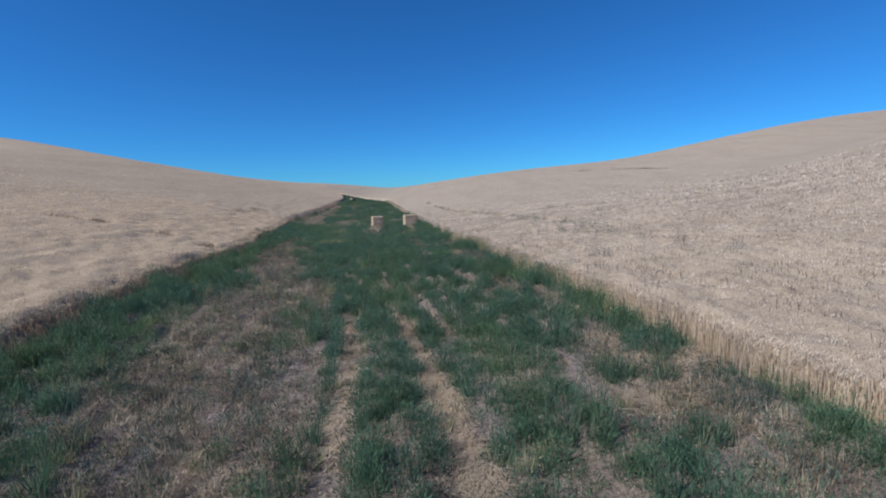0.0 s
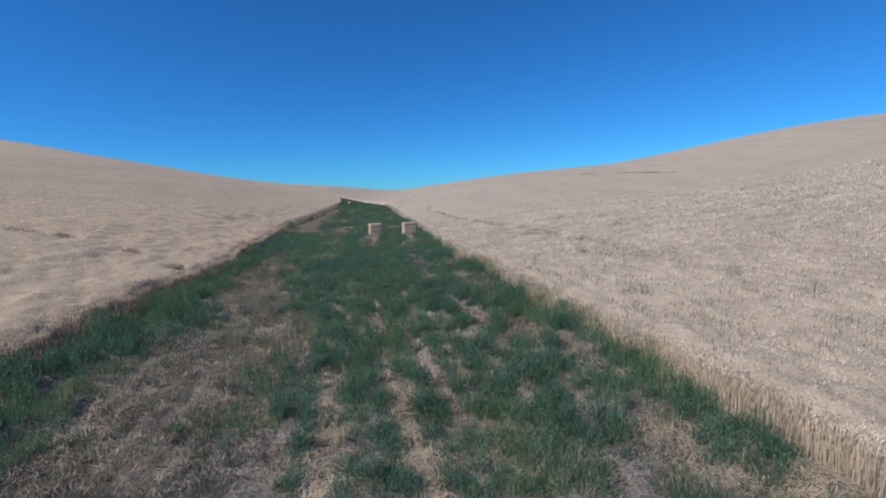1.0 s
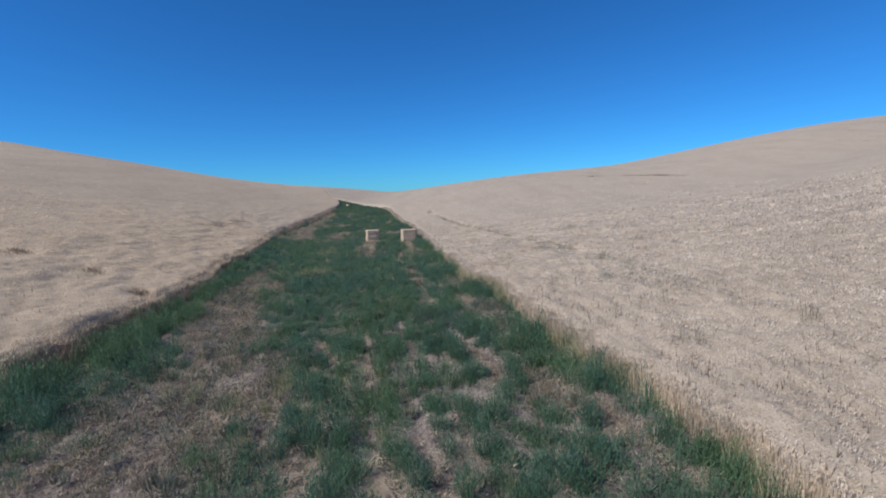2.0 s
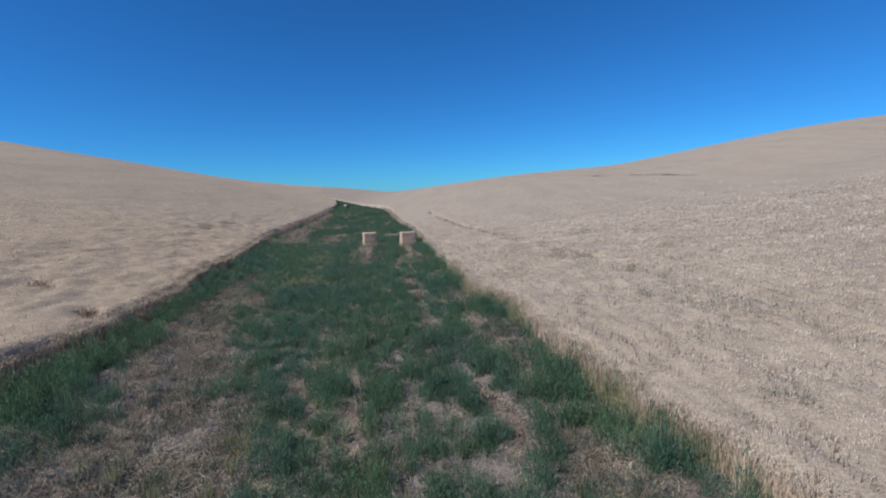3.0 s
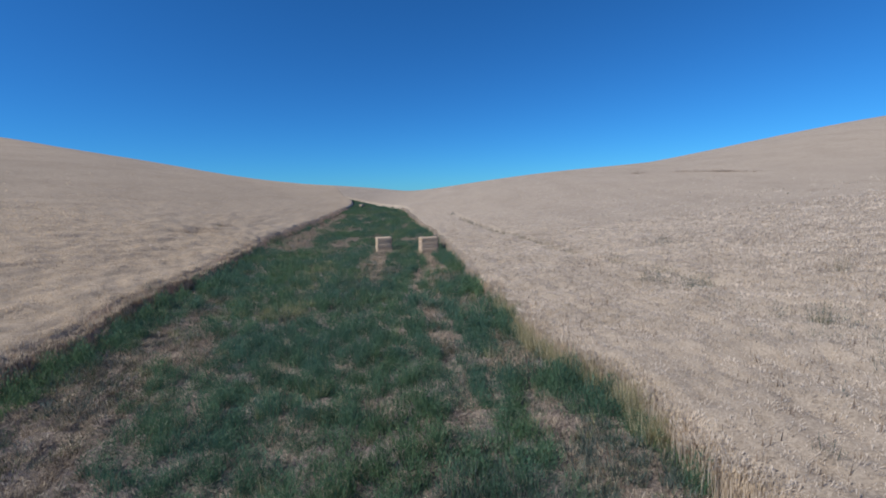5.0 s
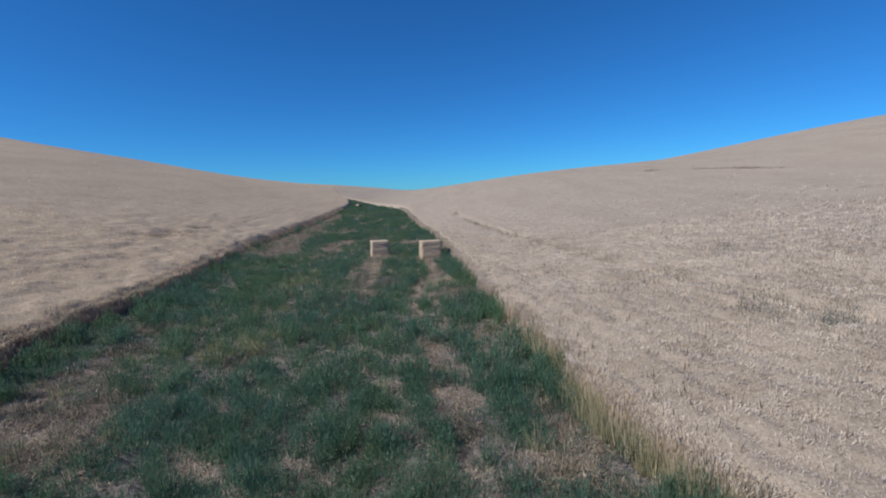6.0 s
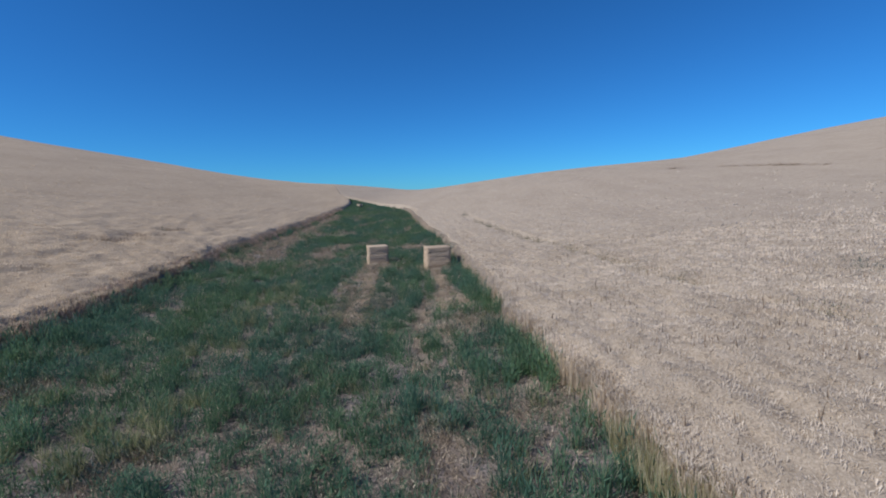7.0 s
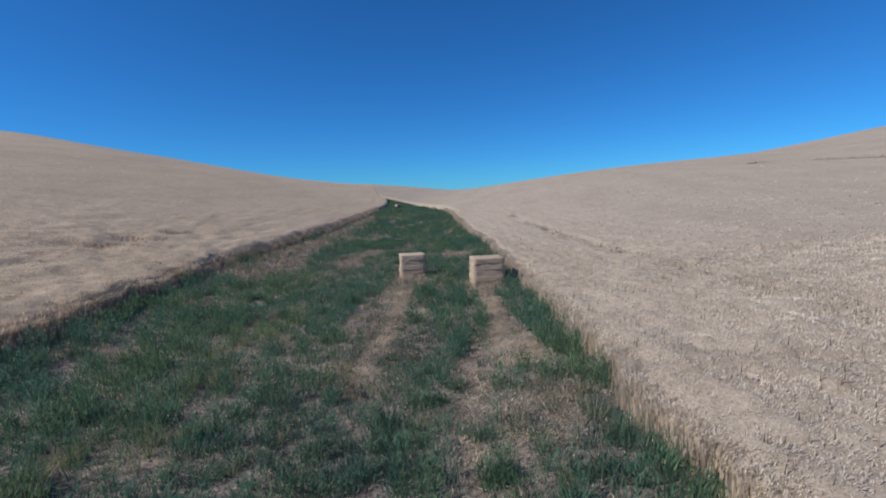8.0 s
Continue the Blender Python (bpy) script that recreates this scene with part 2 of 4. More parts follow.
BARE_FAR = [
    (-12.4, 36.0, -12.3, 36.6, 0.6), (-13.0, 38.3, -12.6, 38.8, 0.55), (-12.1, 33.9, -12.0, 34.9, 0.6), (-11.7, 32.0, -10.1, 32.9, 0.9), (-10.7, 30.8, -9.7, 31.2, 0.8),
    (-2.9, 37.1, -2.6, 35.2, 0.55), (-2.1, 33.1, -1.7, 31.6, 0.45), (-1.0, 38.1, -0.5, 37.6, 0.7), (0.3, 30.4, 0.8, 31.0, 0.8), (-0.2, 32.8, 0.1, 31.3, 0.35), (0.6, 29.6, 0.9, 31.4, 0.5), (0.9, 34.5, 1.1, 35.4, 0.4), (-8.7, 35.7, -8.3, 37.1, 0.35), (-9.1, 62.2, -8.6, 60.2, 0.9), (-4.4, 58.9, -4.1, 57.2, 0.7),
    (-8.2, 53.4, -6.9, 46.0, 0.95), (-6.6, 49.7, -5.9, 48.1, 0.7), (-2.6, 44.3, -2.1, 45.2, 1.0),
    (-15.7, 46.3, -14.2, 46.8, 0.45), (-16.4, 52.8, -15.6, 52.6, 0.45),
]
FALLOW = [(-19.0, 58.8, -21.4, 84.3, 1.3), (-22.0, 84.3, -22.6, 100.0, 1.0), (-17.4, 58.0, -18.4, 66.0, 1.1), (-17.0, 91.0, -14.5, 97.0, 0.6), (-20.5, 100.0, -18.0, 104.0, 0.7), (-19.0, 78.0, -18.0, 84.0, 0.8), (-10.5, 84.0, -9.5, 90.0, 0.5), (-15.5, 66.0, -14.8, 74.0, 0.8), (-19.2, 95.3, -18.3, 105.1, 0.7), (-17.6, 80.0, -16.8, 84.0, 0.6)]
STRAWY = [(-9.6, 62.6, -8.2, 53.4, 1.1), (-4.8, 58.8, -3.1, 48.8, 0.5), (-10.1, 62.8, -8.6, 63.3, 0.9), (-5.2, 59.3, -3.9, 59.7, 0.8), (-6.8, 30.5, -6.7, 30.7, 0.4), (-9.2, 72.0, -6.8, 70.6, 1.1), (-13.1, 75.1, -11.6, 77.7, 1.2), (-13.3, 96.9, -10.9, 96.4, 0.7), (-9.4, 56.0, -9.0, 51.5, 0.8), (-14.2, 65.4, -14.6, 68.0, 0.9), (-2.5, 36.4, -1.1, 27.3, 0.4), (-10.2, 27.5, -9.0, 22.0, 0.8), (-4.0, 12.0, -3.4, 8.0, 0.6)]
YELLOW = [(-11.4, 49.4, -11.0, 47.7, 0.8), (-10.9, 45.2, -10.2, 42.0, 0.9), (-11.9, 54.6, -11.9, 52.5, 0.7), (-11.1, 46.3, -12.2, 51.9, 0.7), (-9.1, 38.4, -9.0, 37.1, 0.6), (-9.3, 35.7, -11.3, 49.2, 0.5), (-4.8, 19.2, -4.3, 17.6, 0.5)]
SAGEY = [(-1.7, 23.9, 1.4, 25.1, 1.3), (-6.6, 48.1, -6.2, 51.7, 0.9), (6.1, 9.2, 6.0, 8.0, 0.8), (-1.1, 44.3, -1.0, 43.3, 0.7), (-8.0, 44.6, -6.0, 42.5, 0.9), (-7.5, 41.0, -6.8, 38.0, 0.6)]


def near_lines(x, y, lines):
    """1 on the lines, falling to 0 at their half-width, with a ragged rim."""
    wob = 0.9 * (G1.at(x * 1.3, y * 1.3) - 0.5) + 0.5 * (G3.at(x * 4, y * 4) - 0.5)
    best = np.zeros_like(x)
    for x0, y0, x1, y1, w in lines:
        dx, dy = x1 - x0, y1 - y0
        k = np.clip(((x - x0) * dx + (y - y0) * dy) / (dx * dx + dy * dy), 0, 1)
        d = np.hypot(x - x0 - k * dx, y - y0 - k * dy) / w + wob * 0.7
        best = np.maximum(best, np.clip(1.5 - d, 0, 1))
    return best


def bareness(x, y):
    return np.maximum.reduce([0.95 * near_lines(x, y, BARE_NEAR), near_lines(x, y, [(*t[:4], t[4] * 0.75) for t in TRACKS]), 0.95 * near_lines(x, y, BARE_FAR), 0.82 * near_lines(x, y, [(*t[:4], t[4] * 1.05) for t in FALLOW])])


def soil_height(x, y):
    """The land with clods and the sunk wheel tracks."""
    z = land(x, y)
    fine = (x > -28) & (x < 14) & (y > 0) & (y < 80)
    clods = (np.clip(G3.at(x * 3.2, y * 2.8) - 0.45, 0, 1) + 0.5 * np.clip(G1.at(x * 4.4, y * 4.1) - 0.5, 0, 1)) * np.clip((33 - y) / 3, 0, 1) * np.clip((x + 13) / 2, 0, 1)
    rough = 0.07 * (G2.at(x * 1.1, y * 1.1) - 0.5) + 0.24 * clods * (0.3 + G2.at(x * 0.5 + 8, y * 0.4)) + 0.025 * np.cos(2 * np.pi * (x + 0.19 * y) / 0.62) * np.clip((33 - y) / 3, 0, 1)
    return z + np.where(fine, rough, 0) - 0.05 * near_lines(x, y, TRACKS)


def mesh_of(name, verts, faces):
    """A mesh from arrays of places and of faces with equal numbers of corners."""
    verts, faces = np.asarray(verts, np.float32), np.asarray(faces, np.int32)
    me = bpy.data.meshes.new(name)
    me.vertices.add(len(verts))
    me.vertices.foreach_set("co", verts.ravel())
    k = faces.shape[1]
    me.loops.add(faces.size)
    me.loops.foreach_set("vertex_index", faces.ravel())
    me.polygons.add(len(faces))
    me.polygons.foreach_set("loop_start", np.arange(0, faces.size, k, dtype=np.int32))
    me.update(calc_edges=True)
    return me


def put_mesh(name, me, mat, parent=None, smooth=False):
    me.materials.append(mat)
    if smooth:
        me.shade_smooth()
    ob = new(name, me)
    ob.parent = parent
    return ob


def grid_faces(rows, cols):
    i = np.arange(rows - 1)[:, None] * cols + np.arange(cols - 1)[None, :]
    i = i.ravel()
    return np.stack([i, i + 1, i + cols + 1, i + cols], 1)


def spread(lo, hi, step, far, growth):
    """Even steps from lo to hi, then ever longer ones out to far on both sides."""
    mid = list(np.arange(lo, hi, step))
    up, s = [hi], step
    while up[-1] < far:
        s *= growth
        up.append(up[-1] + s)
    down, s = [lo - step], step
    while down[-1] > -far:
        s *= growth
        down.append(down[-1] - s)
    return np.array(down[::-1] + mid + up)


def outward(step, even, far, growth):
    out, s = [0.0], step
    while out[-1] < far:
        if out[-1] > even:
            s *= growth
        out.append(out[-1] + s)
    return np.array(out)


# ---- ground ----
gx = spread(-12, 6, 0.14, 1600, 1.10)
gy = spread(3, 66, 0.33, 1600, 1.10)
gy = np.concatenate([gy[gy < 2.9], np.arange(3, 33, 0.14), gy[gy > 33.1]])
X, Y = np.meshgrid(gx, gy)
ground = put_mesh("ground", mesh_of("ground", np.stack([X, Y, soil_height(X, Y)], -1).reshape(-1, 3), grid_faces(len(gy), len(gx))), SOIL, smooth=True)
tagged(ground, "pale pinkish-brown dry soil with straw litter and wheel tracks", "ground", kind="structure")

# ---- wheat ----
TALL = 0.8
TRAM = [(-2.9, 88.0, 0.2, 74.5, 0.5), (0.2, 74.5, 3.4, 58.0, 0.5), (3.4, 58.0, 5.0, 45.0, 0.45), (5.0, 45.0, 7.5, 34.0, 0.4)]
LODGED = [(-26.2, 56.8, -24.7, 59.2, 1.0), (-26.4, 60.0, -25.4, 62.0, 0.9), (-26.8, 64.5, -26.0, 65.5, 0.7), (-27.2, 31.6, -25.5, 31.4, 0.7), (-24.2, 31.4, -23.2, 31.0, 0.6), (-18.4, 29.0, -17.4, 28.5, 0.6), (-13.9, 26.0, -13.3, 25.6, 0.4)]


def canopy(x, y, s):
    """Height of the wheat's closed top over the land; s: metres in from the rim."""
    left = x < edge_left(y) + 0.5
    rows = np.cos(2 * np.pi * ((x + 0.19 * y) / 0.55 + 0.8 * G1.at(x * 0.25 + 31, y * 0.2)))  # drilled along the draw
    deep = np.maximum(s, 0)
    near = 1 / (1 + (deep / 22) ** 2) / (1 + (np.clip(y - 66, 0, None) / 22) ** 2) / (1 + (np.clip(-y, 0, None) / 20) ** 2)
    calm = 0.70 + near * (0.13 * (G1.at(x * 0.7, y * 0.7) - 0.5) + 0.13 * (G2.at(x * 1.9, y * 1.3) - 0.5) + 0.11 * (G3.at(x * 3.9, y * 3.1) - 0.5) + 0.02 * rows)
    blown = 0.70 + near * (0.24 * (G1.at(x * 0.85, y * 0.6) - 0.5) + 0.15 * (G2.at(x * 2.1, y * 1.5) - 0.5) + 0.08 * (G3.at(x * 4.5, y * 4) - 0.5)) + 0.16 * (1 - near) * (G2.at(x * 0.13, y * 0.11) - 0.5)
    h = np.where(left, blown, calm)
    h = h - 0.10 * near_lines(x, y, TRAM) - 0.16 * near_lines(x, y, LODGED)
    inner = np.where(left, np.where(s < 0.13, 0.05, np.clip(0.45 + s * 1.2, 0.03, 1)), np.clip(0.45 + (s - 0.1) * 1.8, 0.03, 1))
    return h * np.where((y > 100) & ~left, np.minimum(inner, 0.1 + s / 1.6), inner)


def wheat_field(side, label):
    fine = 0.165 if side > 0 else 0.21
    wy = spread(0, 62, fine * 1.15, 1500, 1.06)
    foot = [0.0, 0.10, 0.16] if side > 0 else [0.0, 0.12, 0.14]
    ws = np.concatenate([foot, foot[-1] + outward(fine, 9, 1500, 1.055)[1:]])
    S, Yw = np.meshgrid(ws, wy)
    rim = edge_right(wy) if side > 0 else edge_left(wy)
    Xw = rim[:, None] + side * S
    high = canopy(Xw, Yw, S)
    high += np.random.RandomState(40 + side).randn(*high.shape) * 0.012 * np.clip(high / 0.5, 0, 1) / (1 + (S / 25) ** 2)
    z = land(Xw, Yw) + high
    if side > 0:
        z -= 0.08 * (Xw < edge_left(Yw) - 0.3)
    z[:, 0] = land(Xw[:, 0], Yw[:, 0]) - 0.05
    f = grid_faces(len(wy), len(ws))
    if side < 0:
        f = f[:, ::-1]
    field = put_mesh("wheat_field", mesh_of("wheat_field", np.stack([Xw, Yw, z], -1).reshape(-1, 3), f), WHEAT if side > 0 else SHADE_WARMED, smooth=True)
    tagged(field, label, "wheat field", kind="stuff")

    # nodding ears on the top in leaning bunches, thick near the draw and thinning away from it
    n, each = (90000, 5) if side > 0 else (42000, 5)
    y = np.where(rng.rand(n) < 0.75, -2 + 60 * rng.rand(n), 30 - 25 * np.log(1 - 0.97 * rng.rand(n)))
    s = 0.03 - 9 * np.log(1 - 0.995 * rng.rand(n))
    brim = rng.rand(n) < (0.07 if side > 0 else 0.36)
    s = np.where(brim, -0.05 + (0.6 if side > 0 else 0.9) * rng.rand(n), s)
    drift = np.stack([G1.at(s * 0.6, y * 0.6) - 0.5, G2.at(s * 0.6, y * 0.6) - 0.5], -1)
    lean = rng.randn(n, 2) * 1.0 + drift * 1.8 + [0.35, 0.05]
    y, s, brim, lean = np.repeat(y, each), np.repeat(s, each), np.repeat(brim, each), np.repeat(lean, each, axis=0)
    n *= each
    grow = 1 + 0.022 * s
    y, s = y + rng.randn(n) * 0.07 * grow, s + np.where(brim, 0.02, 0.07) * rng.randn(n) * grow
    x = (edge_right(y) if side > 0 else edge_left(y)) + side * s
    top = canopy(x, y, np.maximum(s, 0.6 if side > 0 else 0.35))
    base = land(x, y) + top - 0.05 * (1 - 0.6 * rng.rand(n)) - np.where(brim, top * (0.4 if side > 0 else 0.3) * rng.rand(n) ** 2, 0)
    foot = np.stack([x, y, base], -1)
    size = (0.06 + 0.07 * rng.rand(n)) * (1 + 0.05 * s)
    wide = (0.0035 + 0.0045 * rng.rand(n)) * (1 + 0.09 * s)
    lean = lean + rng.randn(n, 2) * 0.35
    up = np.stack([lean[:, 0], lean[:, 1], np.ones(n)], -1)
    up *= (size / np.linalg.norm(up, axis=1))[:, None]
    a = np.arctan2(lean[:, 1], lean[:, 0]) + np.pi / 2 + rng.randn(n) * 0.4
    across = np.stack([np.cos(a), np.sin(a), np.zeros(n)], -1) * wide[:, None]
    v = np.stack([foot, foot + up + across, foot + up * 0.9 - across], 1)
    ears = put_mesh("wheat_ears", mesh_of("wheat_ears", v.reshape(-1, 3), np.arange(3 * n).reshape(-1, 3)), HEADS if side > 0 else SHADE_WARMED_HEADS, field)
    ears["kind"] = "stuff"

    # darker dead stems that stand out of the ears, singly and in thin groups; some stand in for shaded gaps
    n = 16000 if side > 0 else 2000
    y = 4 - 26 * np.log(1 - 0.97 * rng.rand(n))
    s = 0.3 - 8 * np.log(1 - 0.99 * rng.rand(n))
    x = (edge_right(y) if side > 0 else edge_left(y)) + side * s
    keep = (G1.at(x * 0.9 + 9, y * 0.7) > 0.40 + 0.5 * rng.rand(n)) | (near_lines(x, y, TRAM) > 0.3 + 0.6 * rng.rand(n)) | (near_lines(x, y, LODGED) > rng.rand(n))
    x, y, s = x[keep], y[keep], s[keep]
    n = len(x)
    foot = np.stack([x, y, land(x, y) + canopy(x, y, s) - 0.10], -1)
    up = np.stack([rng.randn(n) * 0.12, rng.randn(n) * 0.12, np.ones(n)], -1) * (0.16 + 0.2 * rng.rand(n))[:, None]
    a = rng.rand(n) * np.pi
    across = np.stack([np.cos(a), np.sin(a), np.zeros(n)], -1) * ((0.006 + 0.009 * rng.rand(n)) * (1 + 0.02 * y))[:, None]
    v = np.stack([foot - across, foot + across, foot + up], 1)
    stems = put_mesh("dead_stems", mesh_of("dead_stems", v.reshape(-1, 3), np.arange(3 * n).reshape(-1, 3)), BROWN, field)
    stems["kind"] = "stuff"

    # standing stalks that show along the cut rim
    n = 46000 if side > 0 else 44000
    y = -6 + 114 * rng.rand(n) ** 1.3
    s = (0.42 * rng.rand(n) ** 1.2 if side > 0 else 0.72 * rng.rand(n) - 0.2) - 0.05 + 0.12 * (rng.rand(n) < 0.15) * rng.randn(n)
    x = (edge_right(y) if side > 0 else edge_left(y)) + side * s
    foot = np.stack([x, y, land(x, y) - 0.03], -1)
    size = TALL * (0.62 + 0.36 * rng.rand(n) ** 0.7) * (np.clip(0.75 + s * 1.2, 0.5, 1) if side > 0 else np.clip(0.66 + s * 0.7, 0.5, 0.98))
    wide = (0.003 + 0.0025 * rng.rand(n)) * (1 + 0.016 * y)
    up = np.stack([rng.randn(n) * 0.07, rng.randn(n) * 0.07, np.ones(n)], -1)
    a = rng.rand(n) * np.pi
    across = np.stack([np.cos(a), np.sin(a), np.zeros(n)], -1) * wide[:, None]
    tip = foot + up * size[:, None]
    v = np.stack([foot - across, foot + across, tip + across * 1.3, tip - across * 1.3], 1)
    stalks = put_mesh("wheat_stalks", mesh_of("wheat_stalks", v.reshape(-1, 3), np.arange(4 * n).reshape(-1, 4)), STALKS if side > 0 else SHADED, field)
    stalks["kind"] = "stuff"
    return field


wheat_field(1, "ripe pale wheat with a sunlit cut edge beside green weeds")
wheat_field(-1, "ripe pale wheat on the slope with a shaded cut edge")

# ---- plants of the draw ----
def tuft(count, leaves, radius, height, wide, leaf, seed, droop=0.35):
    """Triangles of one plant: upright blades and small leaves in a loose dome. Shape (n, 3, 3)."""
    r = np.random.RandomState(seed)
    a, d = r.rand(count) * 2 * np.pi, radius * 0.6 * np.sqrt(r.rand(count))
    foot = np.stack([d * np.cos(a), d * np.sin(a), np.zeros(count)], -1)
    h = height * (0.55 + 0.45 * r.rand(count)) * (1 - 0.35 * (d / radius))
    tip = foot + np.stack([np.cos(a) * h * droop * r.rand(count), np.sin(a) * h * droop * r.rand(count), h], -1)
    b = r.rand(count) * np.pi
    across = np.stack([np.cos(b), np.sin(b), np.zeros(count)], -1) * wide
    blades = np.stack([foot - across, foot + across, tip], 1)
    a, d = r.rand(leaves) * 2 * np.pi, radius * np.sqrt(r.rand(leaves))
    zmax = height * np.sqrt(np.clip(1 - (d / radius) ** 2 * 0.9, 0.05, 1))
    mid = np.stack([d * np.cos(a), d * np.sin(a), zmax * (0.25 + 0.75 * r.rand(leaves) ** 0.6)], -1)
    one, two = r.randn(leaves, 3) * 0.45, r.randn(leaves, 3)
    one[:, :2] += mid[:, :2] / radius * 0.8
    one[:, 2] = np.abs(one[:, 2]) + 0.9
    one *= (leaf / np.linalg.norm(one, axis=1))[:, None]
    two *= (leaf * 0.095 / np.linalg.norm(two, axis=1))[:, None]
    return np.concatenate([blades, np.stack([mid - two, mid + two, mid + one], 1)])


def scatter(name, mat, label, category, kinds, x, y, size, tall):
    """Many plants as one uncountable cover."""
    z = soil_height(x, y) - 0.02
    which = rng.randint(len(kinds), size=len(x))
    turn = rng.rand(len(x)) * 2 * np.pi
    out = []
    for k, tris in enumerate(kinds):
        m = which == k
        c, s = np.cos(turn[m])[:, None, None], np.sin(turn[m])[:, None, None]
        w, t = size[m][:, None, None], tall[m][:, None, None]
        px = (tris[None, :, :, 0] * c - tris[None, :, :, 1] * s) * w + x[m][:, None, None]
        py = (tris[None, :, :, 0] * s + tris[None, :, :, 1] * c) * w + y[m][:, None, None]
        pz = tris[None, :, :, 2] * t + z[m][:, None, None]
        out.append(np.stack([px, py, pz], -1).reshape(-1, 3))
    v = np.concatenate(out)
    return tagged(put_mesh(name, mesh_of(name, v, np.arange(len(v)).reshape(-1, 3)), mat), label, category, kind="stuff")


def in_draw(n, y0, y1, spare_l=0.0, spare_r=0.0):
    y = y0 + (y1 - y0) * rng.rand(n)
    l, r = edge_left(y) + spare_l, edge_right(y) - spare_r
    return l + (r - l) * rng.rand(n), y


def sown(x, y):
    """1 on the sown rows, which run along the draw, and -1 between them."""
    return np.cos(2 * np.pi * ((x + 0.2 * y) / 0.62 + 0.5 * G3.at(x * 0.3, y * 0.15)))


def cover_chance(x, y):
    """How thick the green stands, below 0 on bare ground and over 1 where it closes."""
    other = np.maximum(1.3 * near_lines(x, y, STRAWY), np.maximum(0.5 * near_lines(x, y, YELLOW), 0.7 * near_lines(x, y, SAGEY)))
    dl, dr = x - edge_left(y), edge_right(y) - x
    rim = np.clip(1.2 - dl * 0.6, 0, 1) + 1.6 * np.clip(1.3 - dr * 0.7, 0, 1) * np.clip((y - 10.5) / 2.5, 0, 1)
    drill = sown(x, y)
    p = 1.58 + 0.85 * np.clip((y - 30) / 6, 0, 1) * (1 - np.clip(bareness(x, y) + near_lines(x, y, STRAWY), 0, 1)) + 0.8 * drill * (0.3 + 1.2 * G2.at(x * 0.4 + 70, y * 0.25)) * np.clip(dl / 3 - 0.4, 0.2, 1) * np.clip(1.6 - y / 45, 0.4, 1) - 1.7 * bareness(x, y) - 0.8 * other + 0.8 * (G1.at((x + 0.2 * y) * 0.9 + 40, y * 0.13) - 0.5) - 0.9 * near_lines(x, y, [(*t[:4], t[4] * 0.8) for t in TRACKS]) + 0.8 * (G2.at(x * 1.7, y * 1.1) - 0.5) + 0.5 * rim
    p = p - 1.1 * np.clip((y - 54) / 10, 0, 1) * np.clip(2.2 * G3.at((x + 0.2 * y) * 0.8, y * 0.16) - 0.75, 0, 1)  # thin, grey streaks up the draw
    return p, np.clip(rim, 0, 1)


WAYS = [(*t[:4], t[4] * 0.8) for t in TRACKS]


